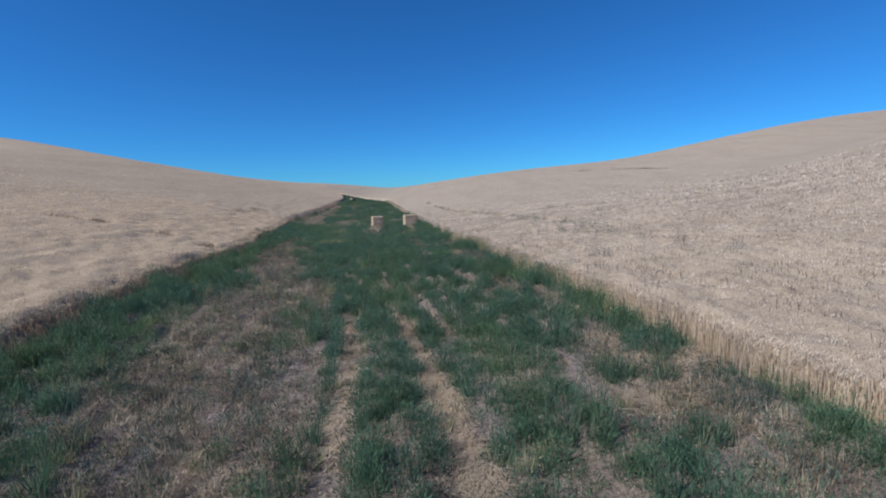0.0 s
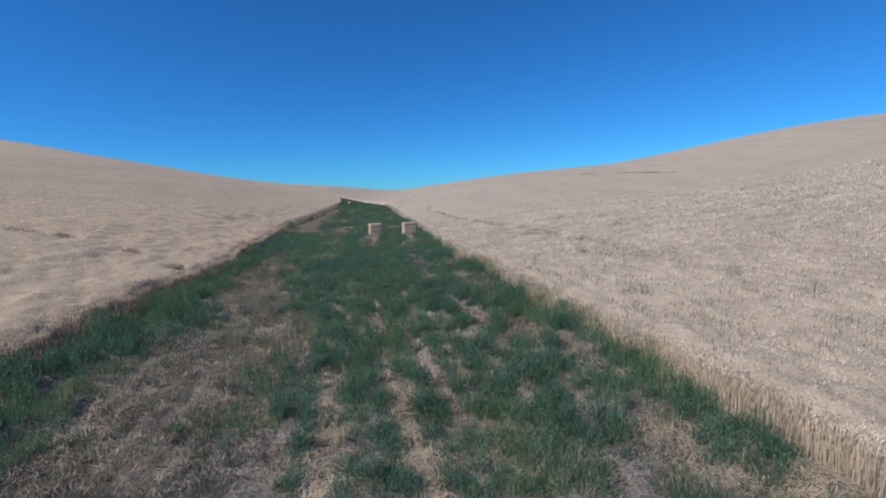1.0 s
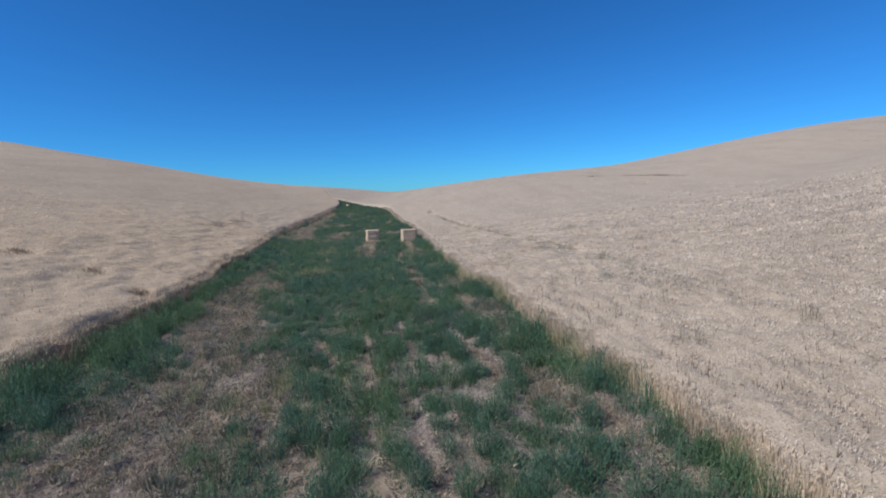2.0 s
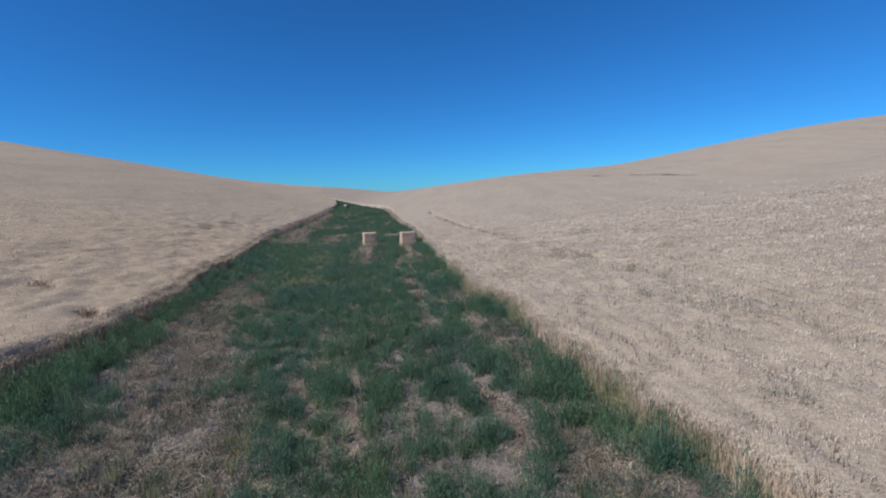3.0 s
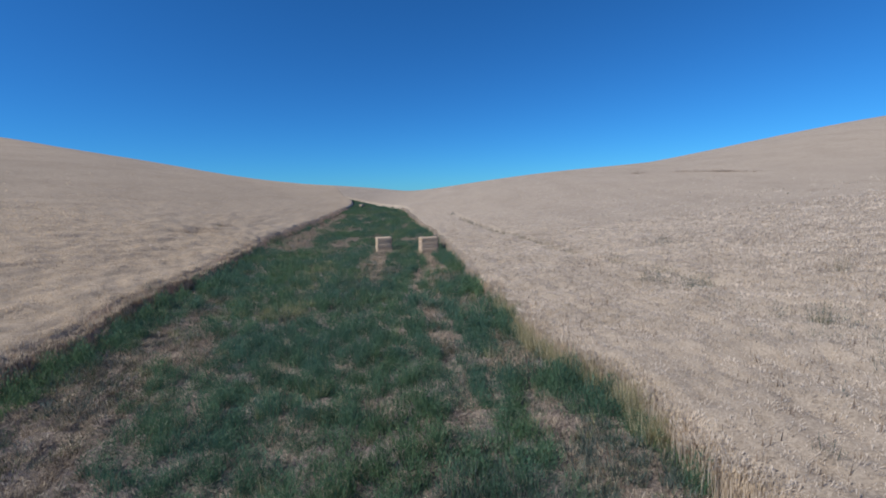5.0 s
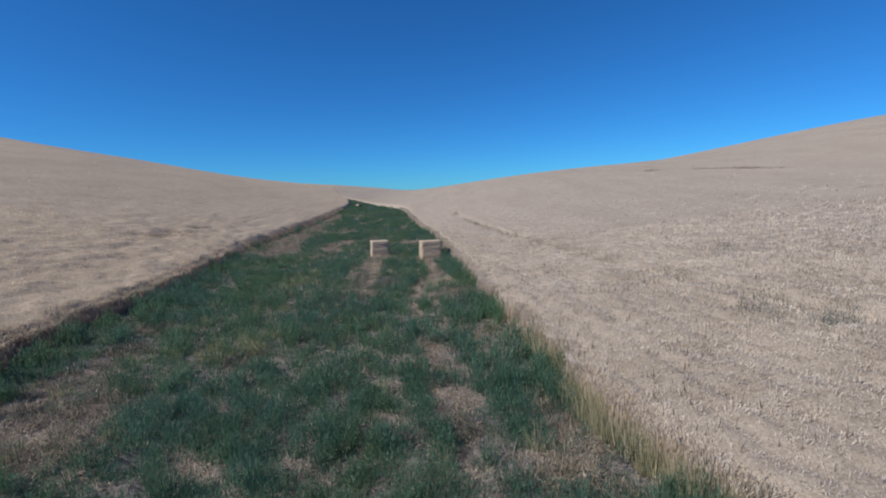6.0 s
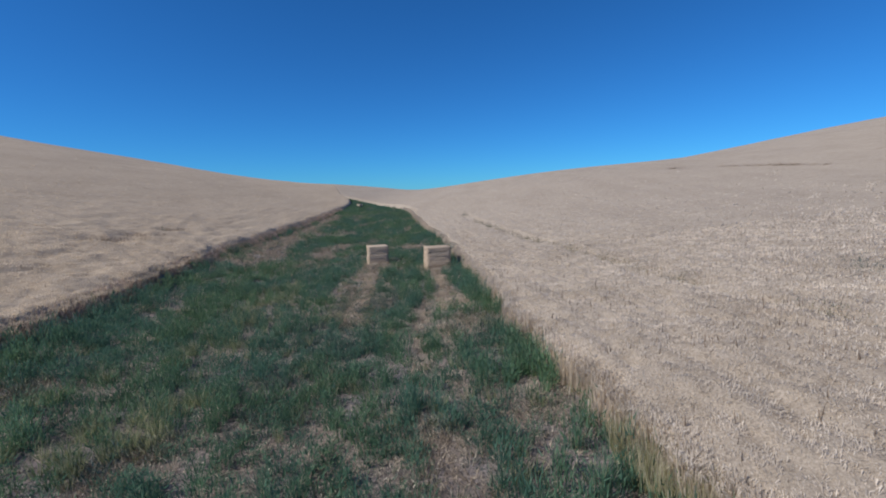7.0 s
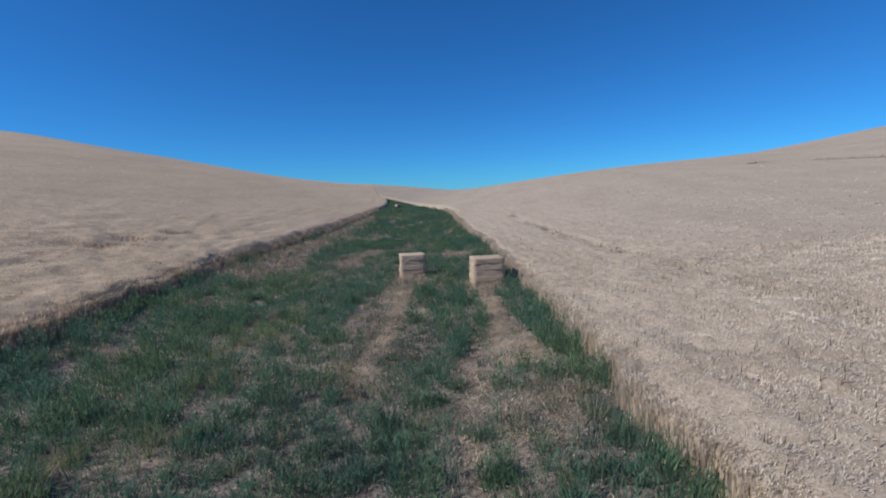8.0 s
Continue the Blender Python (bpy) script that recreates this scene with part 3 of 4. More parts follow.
def cover_green():
    # bushes: groups of plants, tallest in the middle
    for y0, y1, count, blades, leaves, each in ((-12, 1, 1300, 6, 10, 5), (1, 34, 4900, 8, 40, 5), (34, 80, 4700, 6, 15, 5)):
        bx, by = in_draw(count, y0, y1, 0.25, 0.05)
        p, rim = cover_chance(bx, by)
        keep = rng.rand(len(bx)) < np.clip(p, 0.05, 1)
        bx, by, rim, p = bx[keep], by[keep], rim[keep], p[keep]
        wide = (0.13 + 0.24 * rng.rand(len(bx)) ** 2)[:, None] * np.ones(each)
        off = rng.randn(2, len(bx), each) * wide * 0.62
        off[0] *= 0.75
        off[1] *= 1.35  # they spread along the sown rows
        x, y = (bx[:, None] + off[0] - 0.19 * off[1]).ravel(), (by[:, None] + off[1]).ravel()
        g = G3.at(bx * 0.9, by * 0.9)
        top = (0.62 + 0.75 * g + 0.35 * rim) * np.clip(0.45 + 0.6 * p, 0.45, 1.1) * (0.75 + 0.5 * rng.rand(len(bx))) * (0.88 + 0.24 * sown(bx, by) * np.clip(1.5 - by / 40, 0, 1))
        tall = (top[:, None] * np.exp(-(off[0] ** 2 + off[1] ** 2) / (2 * (wide * 1.1) ** 2))).ravel() * (0.85 + 0.3 * rng.rand(x.size))
        stay = rng.rand(x.size) > np.clip(1.3 * np.maximum(near_lines(x, y, WAYS), near_lines(x, y, LANES)) + 1.2 * bareness(x, y) + 0.5 * near_lines(x, y, YELLOW) + 0.95 * near_lines(x, y, STRAWY) + 0.7 * near_lines(x, y, SAGEY) - 0.25, 0, 0.97)
        x, y, tall = x[stay], y[stay], tall[stay]
        kinds = [tuft(blades, leaves, 0.22, 0.52, 0.006 * (18 / blades) ** 0.5, 0.105 * (32 / leaves) ** 0.4, s) for s in range(10)]
        scatter("green_weeds", GREEN, "dense dark green bushy weeds covering the draw", "weeds", kinds, x, y, 0.7 + 0.5 * rng.rand(x.size), tall)
    # low growth between them
    x, y = in_draw(8600, -10, 78, 0.15, 0.1)
    p, rim = cover_chance(x, y)
    keep = rng.rand(len(x)) < np.clip(p - 0.1, 0.13, 1)
    x, y = x[keep], y[keep]
    kinds = [tuft(9, 18, 0.18, 0.28, 0.007, 0.06, s + 30, 0.6) for s in range(6)]
    scatter("low_weeds", GREEN, "low green weeds between the bushes", "weeds", kinds, x, y, 0.7 + 0.6 * rng.rand(len(x)), 0.5 + 0.6 * rng.rand(len(x)))
    # small flat weeds scattered on the bare soil, in broken rows
    x, y = in_draw(46000, 2, 56, 0.4, 0.2)
    thick = np.clip(1.8 * G2.at(x * 1.1 + 20, y * 0.8) - 0.35, 0.04, 1) * (0.65 + 0.5 * np.cos(2 * np.pi * (x + 0.19 * y) / 0.62))
    keep = rng.rand(len(x)) < 0.75 * np.clip(bareness(x, y), 0, 1) * thick * (1 - near_lines(x, y, WAYS)) * (1 - near_lines(x, y, LANES))
    x, y = x[keep], y[keep]
    kinds = [tuft(5, 18, 0.19, 0.26, 0.007, 0.09, s + 400, 0.8) for s in range(6)]
    grey = rng.rand(len(x)) < 0.5
    for m, mat, label in ((grey, SAGE, "dusty grey-green seedlings on the bare soil"), (~grey, OLIVE, "dull olive seedlings on the bare soil")):
        scatter("soil_weeds", mat, label, "weeds", kinds, x[m], y[m], 0.6 + 1.0 * rng.rand(m.sum()), 0.5 + 1.0 * rng.rand(m.sum()))
    xf, yf = in_draw(6400, 76, 127, 0.1, -0.1)
    p = 1.0 - 1.0 * bareness(xf, yf) - near_lines(xf, yf, STRAWY) + 1.3 * (G1.at(xf * 0.7, yf * 0.35) - 0.5)
    keep = rng.rand(len(xf)) < np.clip(p, 0.05, 1)
    xf, yf = xf[keep], yf[keep]
    kinds = [tuft(14, 26, 0.34, 0.42, 0.03, 0.16, s + 50) for s in range(5)]
    scatter("green_weeds", GREEN, "dark green weeds at the far bend of the draw", "weeds", kinds, xf, yf, 0.9 + 0.6 * rng.rand(len(xf)), 0.7 + 0.6 * rng.rand(len(xf)))


def cover_patches():
    for name, mat, label, category, lines, n, height, leaf in (
        ("yellow_grass", LIME, "yellowish green ripening grass among the weeds", "grass", YELLOW, 9000, 0.6, 0.08),
        ("grey_weeds", SAGE, "grey-green dusty weeds in a low patch", "weeds", SAGEY, 5000, 0.36, 0.07),
    ):
        x, y = in_draw(n * 5, 3, 76)
        p = near_lines(x, y, lines) * (0.8 if mat is SAGE else 0.34 * np.clip(2.6 * G3.at(x * 0.9 + 5, y * 0.6) - 0.6, 0.05, 1)) + 0.008 + 0.05 * np.clip(G2.at(x * 0.5, y * 0.5) - 0.6, 0, 1) + (0.05 * bareness(x, y) if mat is SAGE else 0)
        keep = rng.rand(len(x)) < p
        x, y = x[keep], y[keep]
        kinds = [tuft(34, 8, 0.2, height, 0.008, leaf, s + 20, 0.6) for s in range(5)]
        scatter(name, mat, label, category, kinds, x, y, 0.6 + 0.6 * rng.rand(len(x)), 0.5 + 0.6 * rng.rand(len(x)))


def cover_dry():
    x, y = in_draw(24000, -8, 80)
    strawy = near_lines(x, y, STRAWY)
    p = (0.12 + 0.42 * bareness(x, y) + 0.5 * strawy + 0.25 * np.clip(G3.at(x * 0.6, y * 0.6) - 0.55, 0, 1)) * (1 - near_lines(x, y, LANES))
    keep = rng.rand(len(x)) < p
    x, y = x[keep], y[keep]
    kinds = [tuft(15, 6, 0.17, 0.22, 0.008, 0.07, s + 80, 1.1) for s in range(6)]
    scatter("dry_grass", DRY, "bleached dry grass tufts on bare soil", "grass", kinds, x, y, 0.6 + 0.7 * rng.rand(len(x)), 0.4 + 0.7 * rng.rand(len(x)))
    x, y = in_draw(13000, 56, 128)
    p = 0.1 + 0.6 * bareness(x, y) + 0.7 * near_lines(x, y, STRAWY) + 1.3 * np.clip(G2.at((x + 0.2 * y) * 0.6, y * 0.15) - 0.55, 0, 1)
    keep = rng.rand(len(x)) < p
    x, y = x[keep], y[keep]
    kinds = [tuft(16, 10, 0.3, 0.34, 0.02, 0.12, s + 90, 0.8) for s in range(5)]
    scatter("dry_grass", GREYED, "pale dry grass streaks far up the draw", "grass", kinds, x, y, 0.8 + 0.6 * rng.rand(len(x)), 0.7 + 0.6 * rng.rand(len(x)))
    x, y = in_draw(9000, 3, 60, 0.6, 0.3)
    keep = rng.rand(9000) < np.clip(1.9 * G2.at((x + 0.19 * y) * 0.9 + 33, y * 0.4) - 0.9, 0.02, 0.7) * np.where(y > 32, 0.5, 1) * (1 - 0.7 * near_lines(x, y, TRACKS))
    x, y = x[keep], y[keep]
    kinds = [tuft(14, 2, 0.10, 0.42, 0.0035, 0.05, s + 600, 0.5) for s in range(6)]
    scatter("standing_dry_grass", LITTER, "pale dry grass standing among green weeds", "grass", kinds, x, y, 0.7 + 0.7 * rng.rand(len(x)), 0.6 + 0.7 * rng.rand(len(x)))
    # flattened pale clumps and small dark dead weeds between them
    for name, mat, label, count, share, kinds in (
        ("straw_clumps", LITTER, "flattened pale straw clumps on bare soil", 36000, 0.7, [tuft(24, 0, 0.22, 0.09, 0.0065, 0.05, s + 500, 2.6) for s in range(6)]),
        ("dead_weeds", BROWN, "small dark dead weeds on bare soil", 36000, 0.5, [tuft(6, 14, 0.13, 0.16, 0.006, 0.06, s + 520, 0.8) for s in range(6)]),
    ):
        x, y = in_draw(count, 2, 56)
        patch = np.clip(2.4 * G1.at((x + 0.19 * y) * 1.1 + (12 if mat is LITTER else 90), y * 0.6) - 0.7, 0.05, 1)
        keep = rng.rand(count) < share * patch * np.maximum(bareness(x, y), 0.8 * near_lines(x, y, STRAWY))
        x, y = x[keep], y[keep]
        scatter(name, mat, label, "straw" if mat is LITTER else "weeds", kinds, x, y, 0.6 + 0.9 * rng.rand(len(x)), 0.6 + 0.9 * rng.rand(len(x)))
    # short stubble standing on the bare ground
    x, y = in_draw(120000, -4, 56)
    p = 0.85 * np.clip(np.maximum(bareness(x, y), near_lines(x, y, BARE_FAR)), 0, 1) * np.clip(2.2 * G2.at(x * 1.9, y * 1.5) - 0.45, 0.05, 1) * (0.7 + 0.5 * np.cos(2 * np.pi * (x + 0.2 * y) / 0.42)) * (1 - 0.8 * near_lines(x, y, TRACKS)) * (1 - near_lines(x, y, LANES))
    keep = rng.rand(len(x)) < p
    x, y = x[keep], y[keep]
    kinds = [tuft(12, 5, 0.11, 0.17, 0.005, 0.06, s + 140, 0.9) for s in range(6)]
    scatter("soil_stubble", GREYED, "short greyish dead stubble and litter on soil", "stubble", kinds, x, y, 0.7 + 0.8 * rng.rand(len(x)), 0.5 + 0.9 * rng.rand(len(x)))
    # loose straw lying on the soil
    x, y = in_draw(420000, 2, 66)
    drifts = np.clip(2.6 * G1.at((x + 0.19 * y) * 1.6 + 50, y * 0.9) - 0.8, 0.08, 1) * np.clip(2.2 * G3.at(x * 3.1, y * 2.2) - 0.5, 0.15, 1)
    p = 0.12 + drifts * (0.5 * near_lines(x, y, TRACKS) + 0.8 * bareness(x, y) + 0.6 * near_lines(x, y, STRAWY))
    keep = rng.rand(len(x)) < p
    x, y = x[keep], y[keep]
    n = len(x)
    foot = np.stack([x, y, soil_height(x, y) + 0.012], -1)
    a, size = rng.rand(n) * 2 * np.pi, 0.05 + 0.13 * rng.rand(n)
    along = np.stack([np.cos(a) * size, np.sin(a) * size, 0.07 * rng.rand(n)], -1)
    side = np.stack([-np.sin(a), np.cos(a), np.zeros(n)], -1) * (0.004 + 0.004 * rng.rand(n) + 0.00012 * y)[:, None]
    v = np.stack([foot - side, foot + side, foot + along], 1)
    tagged(put_mesh("straw_litter", mesh_of("straw_litter", v.reshape(-1, 3), np.arange(3 * n).reshape(-1, 3)), LITTER), "loose pale straw scattered on the soil", "straw", kind="stuff")


def cover_rims():
    # grass added along the left rim to colour its shaded face brown
    n = 6500
    y = 4 + 100 * rng.rand(n) ** 1.7
    keep = G2.at(y * 0.35, 3.3) > 0.12
    y = y[keep]
    off = -0.3 + 0.72 * rng.rand(len(y))
    x = edge_left(y) + off
    kinds = [tuft(14, 4, 0.10, 0.62, 0.006, 0.05, s + 200, 0.2) for s in range(5)]
    scatter("rust_grass", SHADE_BROWN, "added brown grass toning the shaded foot of the wheat", "grass", kinds, x, y, 0.8 + 0.6 * rng.rand(len(y)), (1.05 - 1.0 * off) * (0.75 + 0.35 * rng.rand(len(y))))
    n = 1500
    y = 13 + 34 * rng.rand(n)
    keep = G3.at(y * 0.45, 8.2) > 0.45
    y = y[keep]
    x = edge_right(y) + 0.25 - 0.55 * rng.rand(len(y))
    kinds = [tuft(20, 10, 0.14, 0.85, 0.008, 0.07, s + 220, 0.3) for s in range(5)]
    scatter("tall_yellow_grass", PALE, "tall yellowing grass along the sunlit wheat edge", "grass", kinds, x, y, 0.8 + 0.5 * rng.rand(len(y)), 0.6 + 0.5 * rng.rand(len(y)))


# Lines of straw dropped by the baler: x0, y0, x1, y1, spread, pieces.
WINDROWS = [
    (-9.6, 62.2, -8.4, 57.0, 0.25, 2600), (-8.4, 57.0, -7.5, 51.0, 0.17, 4200), (-7.5, 51.0, -7.0, 46.3, 0.15, 3000), (-7.4, 57.0, -6.5, 50.0, 0.3, 900),
    (-4.5, 58.9, -4.0, 54.6, 0.14, 1200), (-4.0, 54.6, -3.3, 47.2, 0.10, 1300), (-2.9, 49.6, -2.6, 47.4, 0.25, 500),
    (-9.0, 70.6, -7.6, 72.6, 0.6, 800), (-21.9, 93.8, -20.6, 111.0, 0.5, 900), (-16.7, 75.6, -15.6, 69.4, 0.6, 800), (-14.7, 64.5, -14.4, 60.3, 0.6, 700),
    (-12.1, 77.0, -12.2, 75.0, 0.5, 400), (-13.6, 97.0, -12.9, 98.5, 0.5, 250), (-20.0, 58.5, -21.6, 80.0, 0.55, 2600), (-21.6, 80.0, -22.4, 98.0, 0.5, 1500),
    (-1.9, 15.2, -0.9, 12.2, 0.10, 1300), (-0.9, 12.2, -0.3, 9.8, 0.11, 2200), (-0.3, 9.8, 0.1, 8.0, 0.12, 1700), (0.1, 8.0, 0.5, 6.2, 0.12, 700),
    (4.1, 11.4, 5.6, 9.2, 0.45, 1000), (3.2, 8.3, 4.6, 8.2, 0.35, 500), (-6.6, 21.0, -5.8, 17.0, 0.5, 700), (-7.9, 13.6, -7.2, 10.4, 0.3, 500),
    (-3.3, 14.8, -2.4, 10.5, 0.14, 900), (-2.4, 10.5, -2.1, 7.4, 0.13, 350),
]

LANES = [(*w[:4], 1.5 * w[4]) for w in WINDROWS if w[1] < 63 and w[4] < 0.28]  # where the straw smothers other growth


def straw_trails():
    x, y, a = [], [], []
    for x0, y0, x1, y1, wide, n in WINDROWS:
        k = rng.rand(2 * n)
        gap = G2.at(k * math.hypot(x1 - x0, y1 - y0) * 1.3 + x0, y0) > 0.25
        k = k[gap]
        x.append(x0 + (x1 - x0) * k + rng.randn(len(k)) * wide)
        y.append(y0 + (y1 - y0) * k + rng.randn(len(k)) * (0.15 + 1.6 * wide * (y0 > 60)))
        a.append(math.atan2(y1 - y0, x1 - x0) + rng.randn(len(k)) * 0.9)
    x, y, a = np.concatenate(x), np.concatenate(y), np.concatenate(a)
    n = len(x)
    size = 0.12 + 0.22 * rng.rand(n)
    foot = np.stack([x, y, soil_height(x, y) + 0.015 + 0.06 * rng.rand(n)], -1)
    along = np.stack([np.cos(a) * size, np.sin(a) * size, 0.03 * rng.randn(n)], -1)
    side = np.stack([-np.sin(a), np.cos(a), np.zeros(n)], -1) * ((0.005 + 0.005 * rng.rand(n)) * (1 + 0.03 * y))[:, None]
    v = np.stack([foot - side, foot + side, foot + along + side * 0.5, foot + along - side * 0.5], 1)
    tagged(put_mesh("straw_trail", mesh_of("straw_trail", v.reshape(-1, 3), np.arange(4 * n).reshape(-1, 4)), STALKS), "pale loose straw lying in lines along the draw", "straw", kind="stuff")


straw_trails()
cover_green()
cover_rims()
cover_patches()
cover_dry()

# ---- stacked bales ----
LONG, DEEP, HIGH = 1.55, 0.62, 0.318


def part(name, bm, mat, parent, label=""):
    me = bpy.data.meshes.new(name)
    bm.to_mesh(me)
    bm.free()
    ob = put_mesh(name, me, mat, parent, True)
    return tagged(ob, label)


def hay_bale(seed):
    """A small square bale, its base centred on its origin, with two rounds of twine."""
    bm = bmesh.new()
    bmesh.ops.create_cube(bm, size=1.0)
    bmesh.ops.subdivide_edges(bm, edges=bm.edges[:], cuts=9, use_grid_fill=True)
    for v in bm.verts:
        p = v.co * 2
        q = Vector([c * (1 - 0.022 * (max(abs(p[(i + 1) % 3]), abs(p[(i + 2) % 3])) ** 6)) for i, c in enumerate(p)])
        q = Vector((q.x * LONG / 2, q.y * DEEP / 2, q.z * HIGH / 2))
        w = noise.noise_vector(q * 9 + Vector((seed * 7, 0, 0))) * 0.016 + noise.noise_vector(q * 3 + Vector((0, seed * 5, 0))) * 0.014
        v.co = q + w + Vector((0, 0, HIGH / 2))
    bale = tagged(new("hay_bale"), "weathered tan straw bale in a stack", "hay bale")
    part("bale_body", bm, STRAW, bale)
    for off in (-0.2, 0.2):
        bm = bmesh.new()
        ring = []
        for k in range(24):
            a = 2 * math.pi * k / 24
            cx, cz = math.cos(a), math.sin(a)
            m = max(abs(cx), abs(cz))
            ring.append(Vector((cx / m * (LONG / 2 + 0.006), off * DEEP / 0.47, cz / m * (HIGH / 2 + 0.006) + HIGH / 2)))
        loops = [[bm.verts.new(p + d) for p in ring] for d in (Vector((0, -0.005, 0.0)), Vector((0, 0.005, 0.0)))]
        for k in range(24):
            bm.faces.new([loops[0][k], loops[0][(k + 1) % 24], loops[1][(k + 1) % 24], loops[1][k]])
        part("twine", bm, TWINE, bale, "thin orange twine round the bale")
    bm = bmesh.new()
    r = random.Random(seed + 50)
    for k in range(170):  # wisps that stand out of the pressed faces
        x, y, z = r.uniform(-0.5, 0.5) * LONG, r.uniform(-0.5, 0.5) * DEEP, r.uniform(0.05, 1.0) * HIGH
        face = r.choice("xyyyz")
        if face == "x":
            x = math.copysign(LONG / 2 - 0.02, x)
        elif face == "y":
            y = math.copysign(DEEP / 2 - 0.02, y)
        else:
            z = HIGH - 0.01
        foot = Vector((x, y, z))
        way = Vector((r.gauss(0, 1) + (x if face == "x" else 0), r.gauss(0, 0.5) + (4 * y if face == "y" else 0), r.gauss(-0.1, 0.6) + (0.4 if face == "z" else 0))).normalized() * r.uniform(0.04, 0.13)
        side = way.cross(Vector((r.gauss(0, 1), r.gauss(0, 1), r.gauss(0, 1)))).normalized() * 0.004
        bm.faces.new([bm.verts.new(foot - side), bm.verts.new(foot + side), bm.verts.new(foot + way)])
    part("loose_straw", bm, STALKS, bale, "loose straw wisps")["kind"] = "stuff"
    return bale


patterns = [hay_bale(s) for s in range(4)]


def bale_stack(cx, cy, turn, layers, group, scale, seed, side_by_side=(-0.5, 0.5)):
    r = random.Random(seed)
    z = float(min(land(cx + dx, cy + dy) for dx in (-0.8, 0.8) for dy in (-0.5, 0.5))) - 0.07
    m0 = pose(cx, cy, z, 0, 0, turn)
    for k in range(layers):
        for j in side_by_side:
            m = m0 @ pose(r.uniform(-.04, .04), j * DEEP * 1.03 + r.uniform(-.01, .01) - (0.03 if k == layers - 1 else 0), k * HIGH * 0.97, 0, 0, r.uniform(-1, 1) + r.choice((0, 180)))
            ob = copy_thing(r.choice(patterns), m)
            ob.scale.x = scale
            ob["group"] = group


bale_stack(-9.3, 63.2, 19, 5, "bales in the stack on bare straw", 0.985, 1)
bale_stack(-4.48, 59.7, 17, 5, "bales in the stack beside the wheat", 1.08, 2)
bale_stack(-23.2, 115.8, 78, 3, "bales in the small stack at the far bend", 0.8, 3, (0,))
for ob in patterns:
    for o in (*ob.children, ob):
        bpy.data.objects.remove(o)

# ---- lone weeds in the wheat ----
def weed_plant(mat, seed, height, radius, label):
    bm = bmesh.new()
    r = random.Random(seed)
    for k in range(5):
        a = r.uniform(0, 6.28)
        tip = Vector((math.cos(a) * radius * 0.6, math.sin(a) * radius * 0.6, height * r.uniform(0.7, 1)))
        lo = [bm.verts.new((math.cos(t) * 0.012, math.sin(t) * 0.012, 0)) for t in (0, 2.1, 4.2)]
        hi = [bm.verts.new(tip + Vector((math.cos(t) * 0.004, math.sin(t) * 0.004, 0))) for t in (0, 2.1, 4.2)]
        for i in range(3):
            bm.faces.new([lo[i], lo[(i + 1) % 3], hi[(i + 1) % 3], hi[i]])
    plant = tagged(new("weed_plant"), label, "weed")
    part("stems", bm, mat, plant)
    t = tuft(110, 260, radius, height, 0.008, 0.05, seed)
    put_mesh("foliage", mesh_of("foliage", t.reshape(-1, 3), np.arange(3 * len(t)).reshape(-1, 3)), mat, plant)
    return plant


weed_a = weed_plant(SAGE, 1, 1.12, 0.40, "grey-green bushy weed standing in ripe wheat")
weed_b = weed_plant(OLIVE, 2, 1.15, 0.28, "dull olive upright weed standing in ripe wheat")
LONE = [(6.7, 33.8, 1.0), (7.7, 29.1, 1.1), (8.0, 23.3, 0.9), (6.3, 17.8, 0.95), (5.7, 35.1, 1.0), (-0.2, 75.5, 1.1), (-2.8, 88.0, 1.2), (9.5, 18.2, 1.05), (9.8, 15.2, 1.1), (6.0, 20.9, 0.95), (-26.7, 64.0, 1.0), (-20.2, 62.5, 1.0), (10.2, 43.5, 1.0), (11.4, 33.2, 1.1), (4.1, 24.2, 0.9), (6.6, 25.2, 1.0), (-13.6, 33.5, 0.9), (-15.4, 37.2, 0.95)]
for k, (x, y, s) in enumerate(LONE):
    m = pose(x, y, float(land(x, y)) - 0.02, 0, 0, k * 67)
    ob = copy_thing((weed_a, weed_b)[k % 3 == 1], m)
    ob.scale = (s, s, s)
    ob["group"] = "weeds in the wheat"
for ob in (weed_a, weed_b):
    for o in (*ob.children, ob):
        bpy.data.objects.remove(o)

# brown tufts added to draw the broken dark line of a fold in the hillside
FOLD = np.array([(33.4, 113.6), (34.4, 112.6), (39.8, 106.0), (42.4, 100.0), (43.6, 96.0), (45.0, 91.0)])
n = 620
k = np.where(rng.rand(n) < 0.14, 0.3 + 1.0 * rng.rand(n), np.where(rng.rand(n) < 0.12, 4 + rng.rand(n), 1.9 + 2.2 * rng.rand(n)))
x, y = np.interp(k, range(6), FOLD[:, 0]) + rng.randn(n) * 0.3, np.interp(k, range(6), FOLD[:, 1]) + rng.randn(n) * 0.3
z0 = [tuft(10, 14, 0.3, 0.95, 0.03, 0.14, s + 120) for s in range(4)]
scatter("weed_line", BROWN, "added brown tufts drawing the dark line of a hillside fold", "weeds", z0, x, y, 1 + rng.rand(n), 0.85 + 0.35 * rng.rand(n))

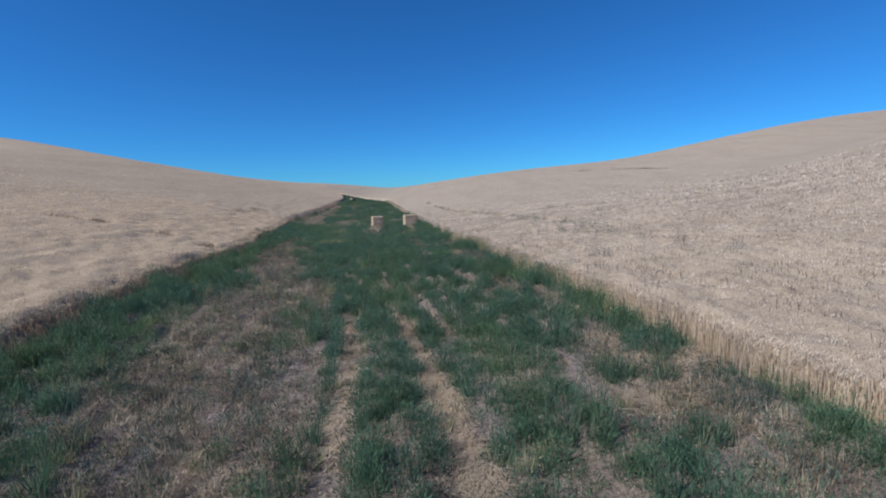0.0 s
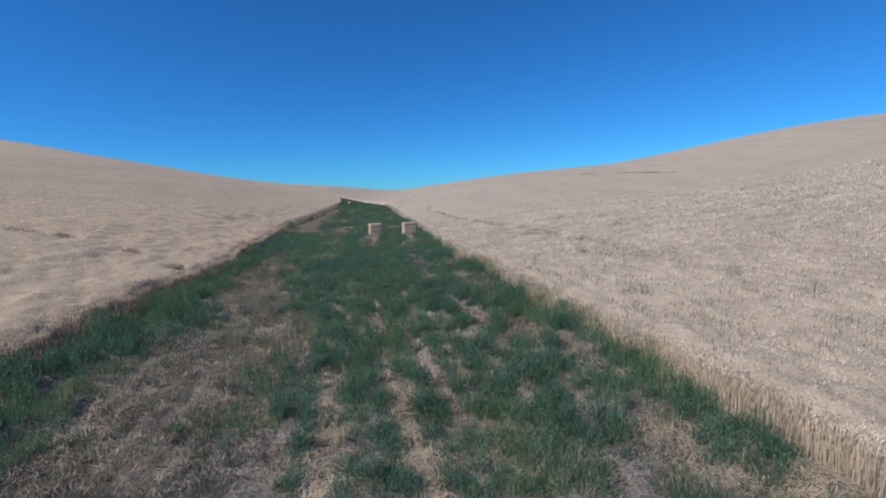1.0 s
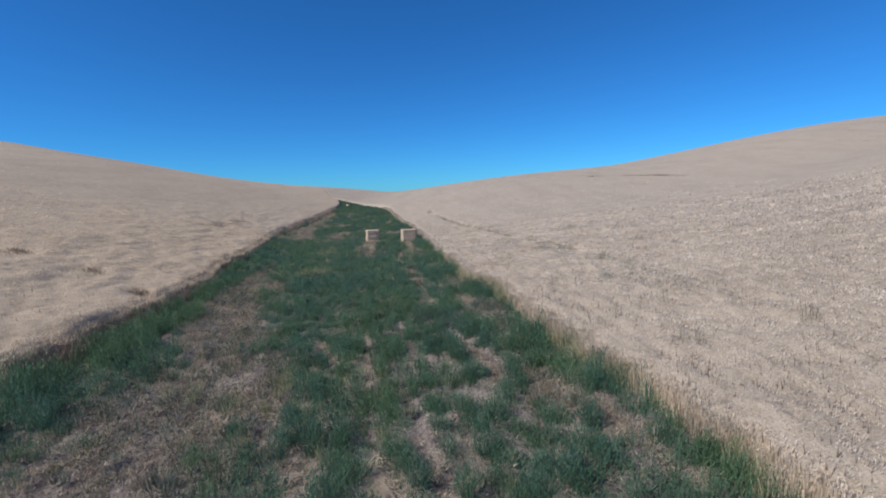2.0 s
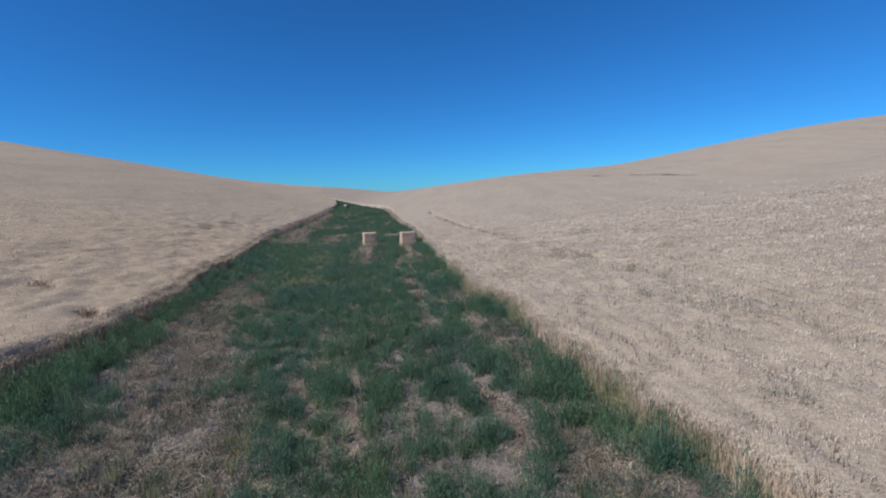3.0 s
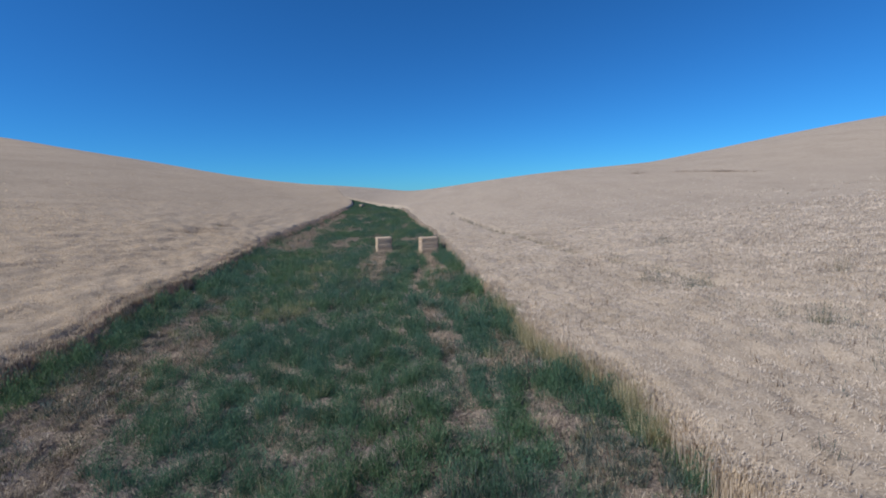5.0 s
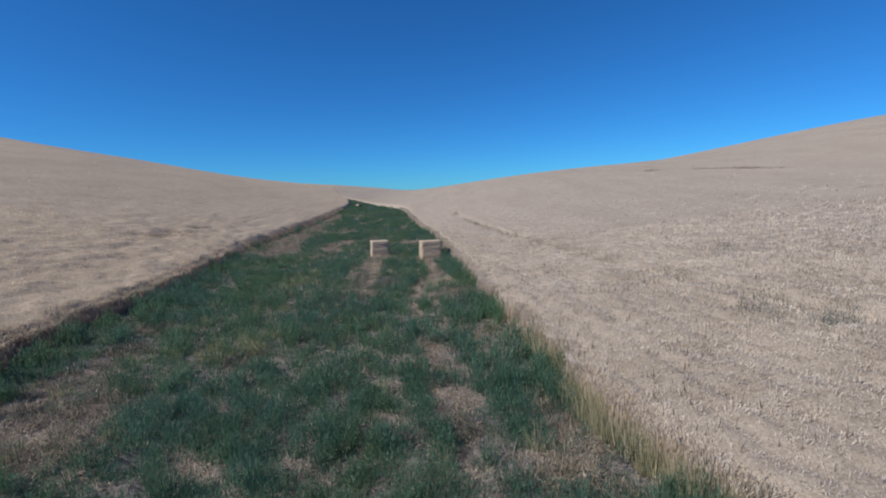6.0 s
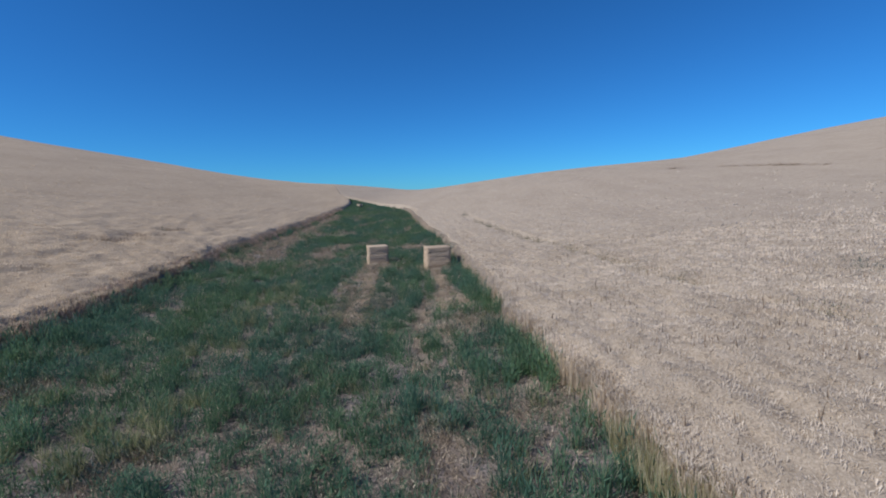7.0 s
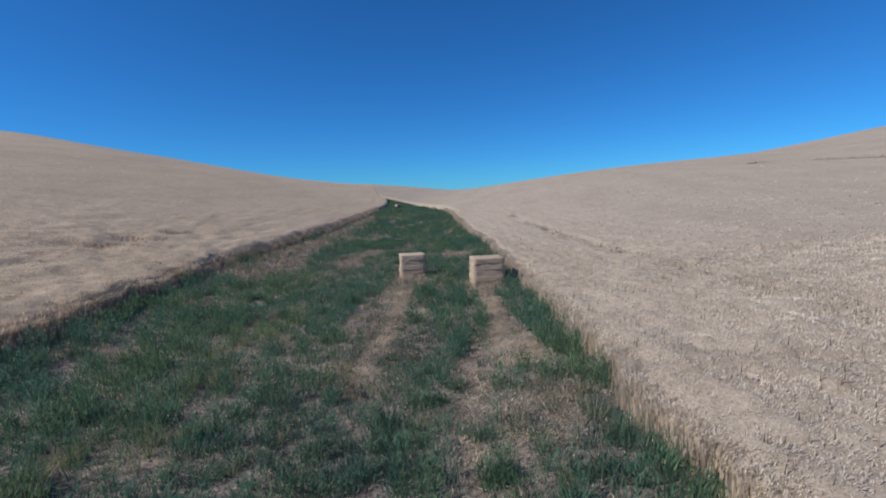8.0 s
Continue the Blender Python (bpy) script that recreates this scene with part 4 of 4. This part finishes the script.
# thin grey weeds growing through the wheat
x, y = [], []
for cx, cy, wx, wy, k in ((7.6, 27.5, 0.8, 1.7, 80), (8.2, 23.5, 0.7, 1.2, 60), (6.7, 25.2, 0.3, 0.5, 18), (6.5, 18.0, 0.3, 0.4, 12), (6.7, 33.8, 0.4, 0.5, 25), (5.9, 35.2, 0.3, 0.3, 14), (10.2, 43.5, 0.6, 1.0, 24)):
    x.append(cx + wx * rng.randn(k))
    y.append(cy + wy * rng.randn(k))
x, y = np.concatenate(x), np.concatenate(y)
kinds = [tuft(14, 22, 0.13, 1.05, 0.008, 0.09, s + 300, 0.15) for s in range(4)]
scatter("wheat_weeds", SAGE, "thin grey-green weeds growing through ripe wheat", "weeds", kinds, x, y, 0.7 + 0.6 * rng.rand(len(x)), 1.0 + 0.22 * rng.rand(len(x)))

# dark weeds in the old wheel line through the wheat, and flattened straw on the slope
x, y = [], []
for x0, y0, x1, y1, w in TRAM:
    k = rng.rand(150)
    x.append(x0 + (x1 - x0) * k + rng.randn(150) * 0.12)
    y.append(y0 + (y1 - y0) * k + rng.randn(150) * 0.12)
x, y = np.concatenate(x), np.concatenate(y)
keep = G1.at(x * 0.4, y * 0.4) > 0.35
x, y = x[keep], y[keep]
kinds = [tuft(10, 12, 0.16, 0.8, 0.008, 0.09, s + 320, 0.3) for s in range(4)]
scatter("wheel_line_weeds", OLIVE, "dull brown weeds along an old wheel line in wheat", "weeds", kinds, x, y, 0.8 + 0.6 * rng.rand(len(x)), 1.1 + 0.3 * rng.rand(len(x)))
x, y = [], []
for x0, y0, x1, y1, w in LODGED:
    k = rng.rand(70)
    x.append(x0 + (x1 - x0) * k + rng.randn(70) * w * 0.45)
    y.append(y0 + (y1 - y0) * k + rng.randn(70) * w * 0.3)
x, y = np.concatenate(x), np.concatenate(y)
kinds = [tuft(14, 10, 0.25, 0.74, 0.012, 0.14, s + 340, 0.9) for s in range(4)]
scatter("flattened_straw", BROWN, "brown flattened straw clumps in ripe wheat", "straw", kinds, x, y, 0.8 + 0.6 * rng.rand(len(x)), 1.0 + 0.2 * rng.rand(len(x)))

# ---- single bushes of the draw that stand out ----
bush_a = weed_plant(GREEN, 11, 0.62, 0.42, "bushy dark green weed rising from bare soil")
bush_b = weed_plant(SAGE, 12, 0.55, 0.50, "spreading grey-green weed bush on bare soil")
BUSHES = [(-6.9, 6.6, 0), (-6.6, 7.4, 1), (-6.2, 6.2, 0), (-7.6, 6.6, 0), (-8.2, 7.6, 0), (-7.2, 5.9, 1), (-8.0, 8.6, 0), (4.8, 9.9, 0), (3.6, 9.3, 0), (-2.6, 7.8, 0), (5.0, 7.8, 1), (4.5, 9.0, 0), (4.3, 6.9, 0), (2.7, 8.0, 0), (0.5, 18.7, 0), (1.4, 18.0, 0), (2.5, 20.5, 0), (-1.4, 43.4, 0), (-5.7, 44.0, 0), (-3.8, 43.6, 0), (-0.6, 23.5, 1), (0.7, 22.6, 1), (-15.1, 46.3, 0), (-5.8, 14.4, 1), (-1.1, 24.8, 1)]
for k, (x, y, grey) in enumerate(BUSHES):
    w = 0.85 + 0.3 * ((k * 0.37) % 1)
    ob = copy_thing((bush_a, bush_b)[grey], pose(x, y, float(soil_height(np.array([x]), np.array([y]))[0]) - 0.02, 0, 0, k * 101))
    ob.scale = (w, w, w * (0.85 + 0.25 * ((k * 0.61) % 1)))
    ob["group"] = "bushes in the draw"
for ob in (bush_a, bush_b):
    for o in (*ob.children, ob):
        bpy.data.objects.remove(o)
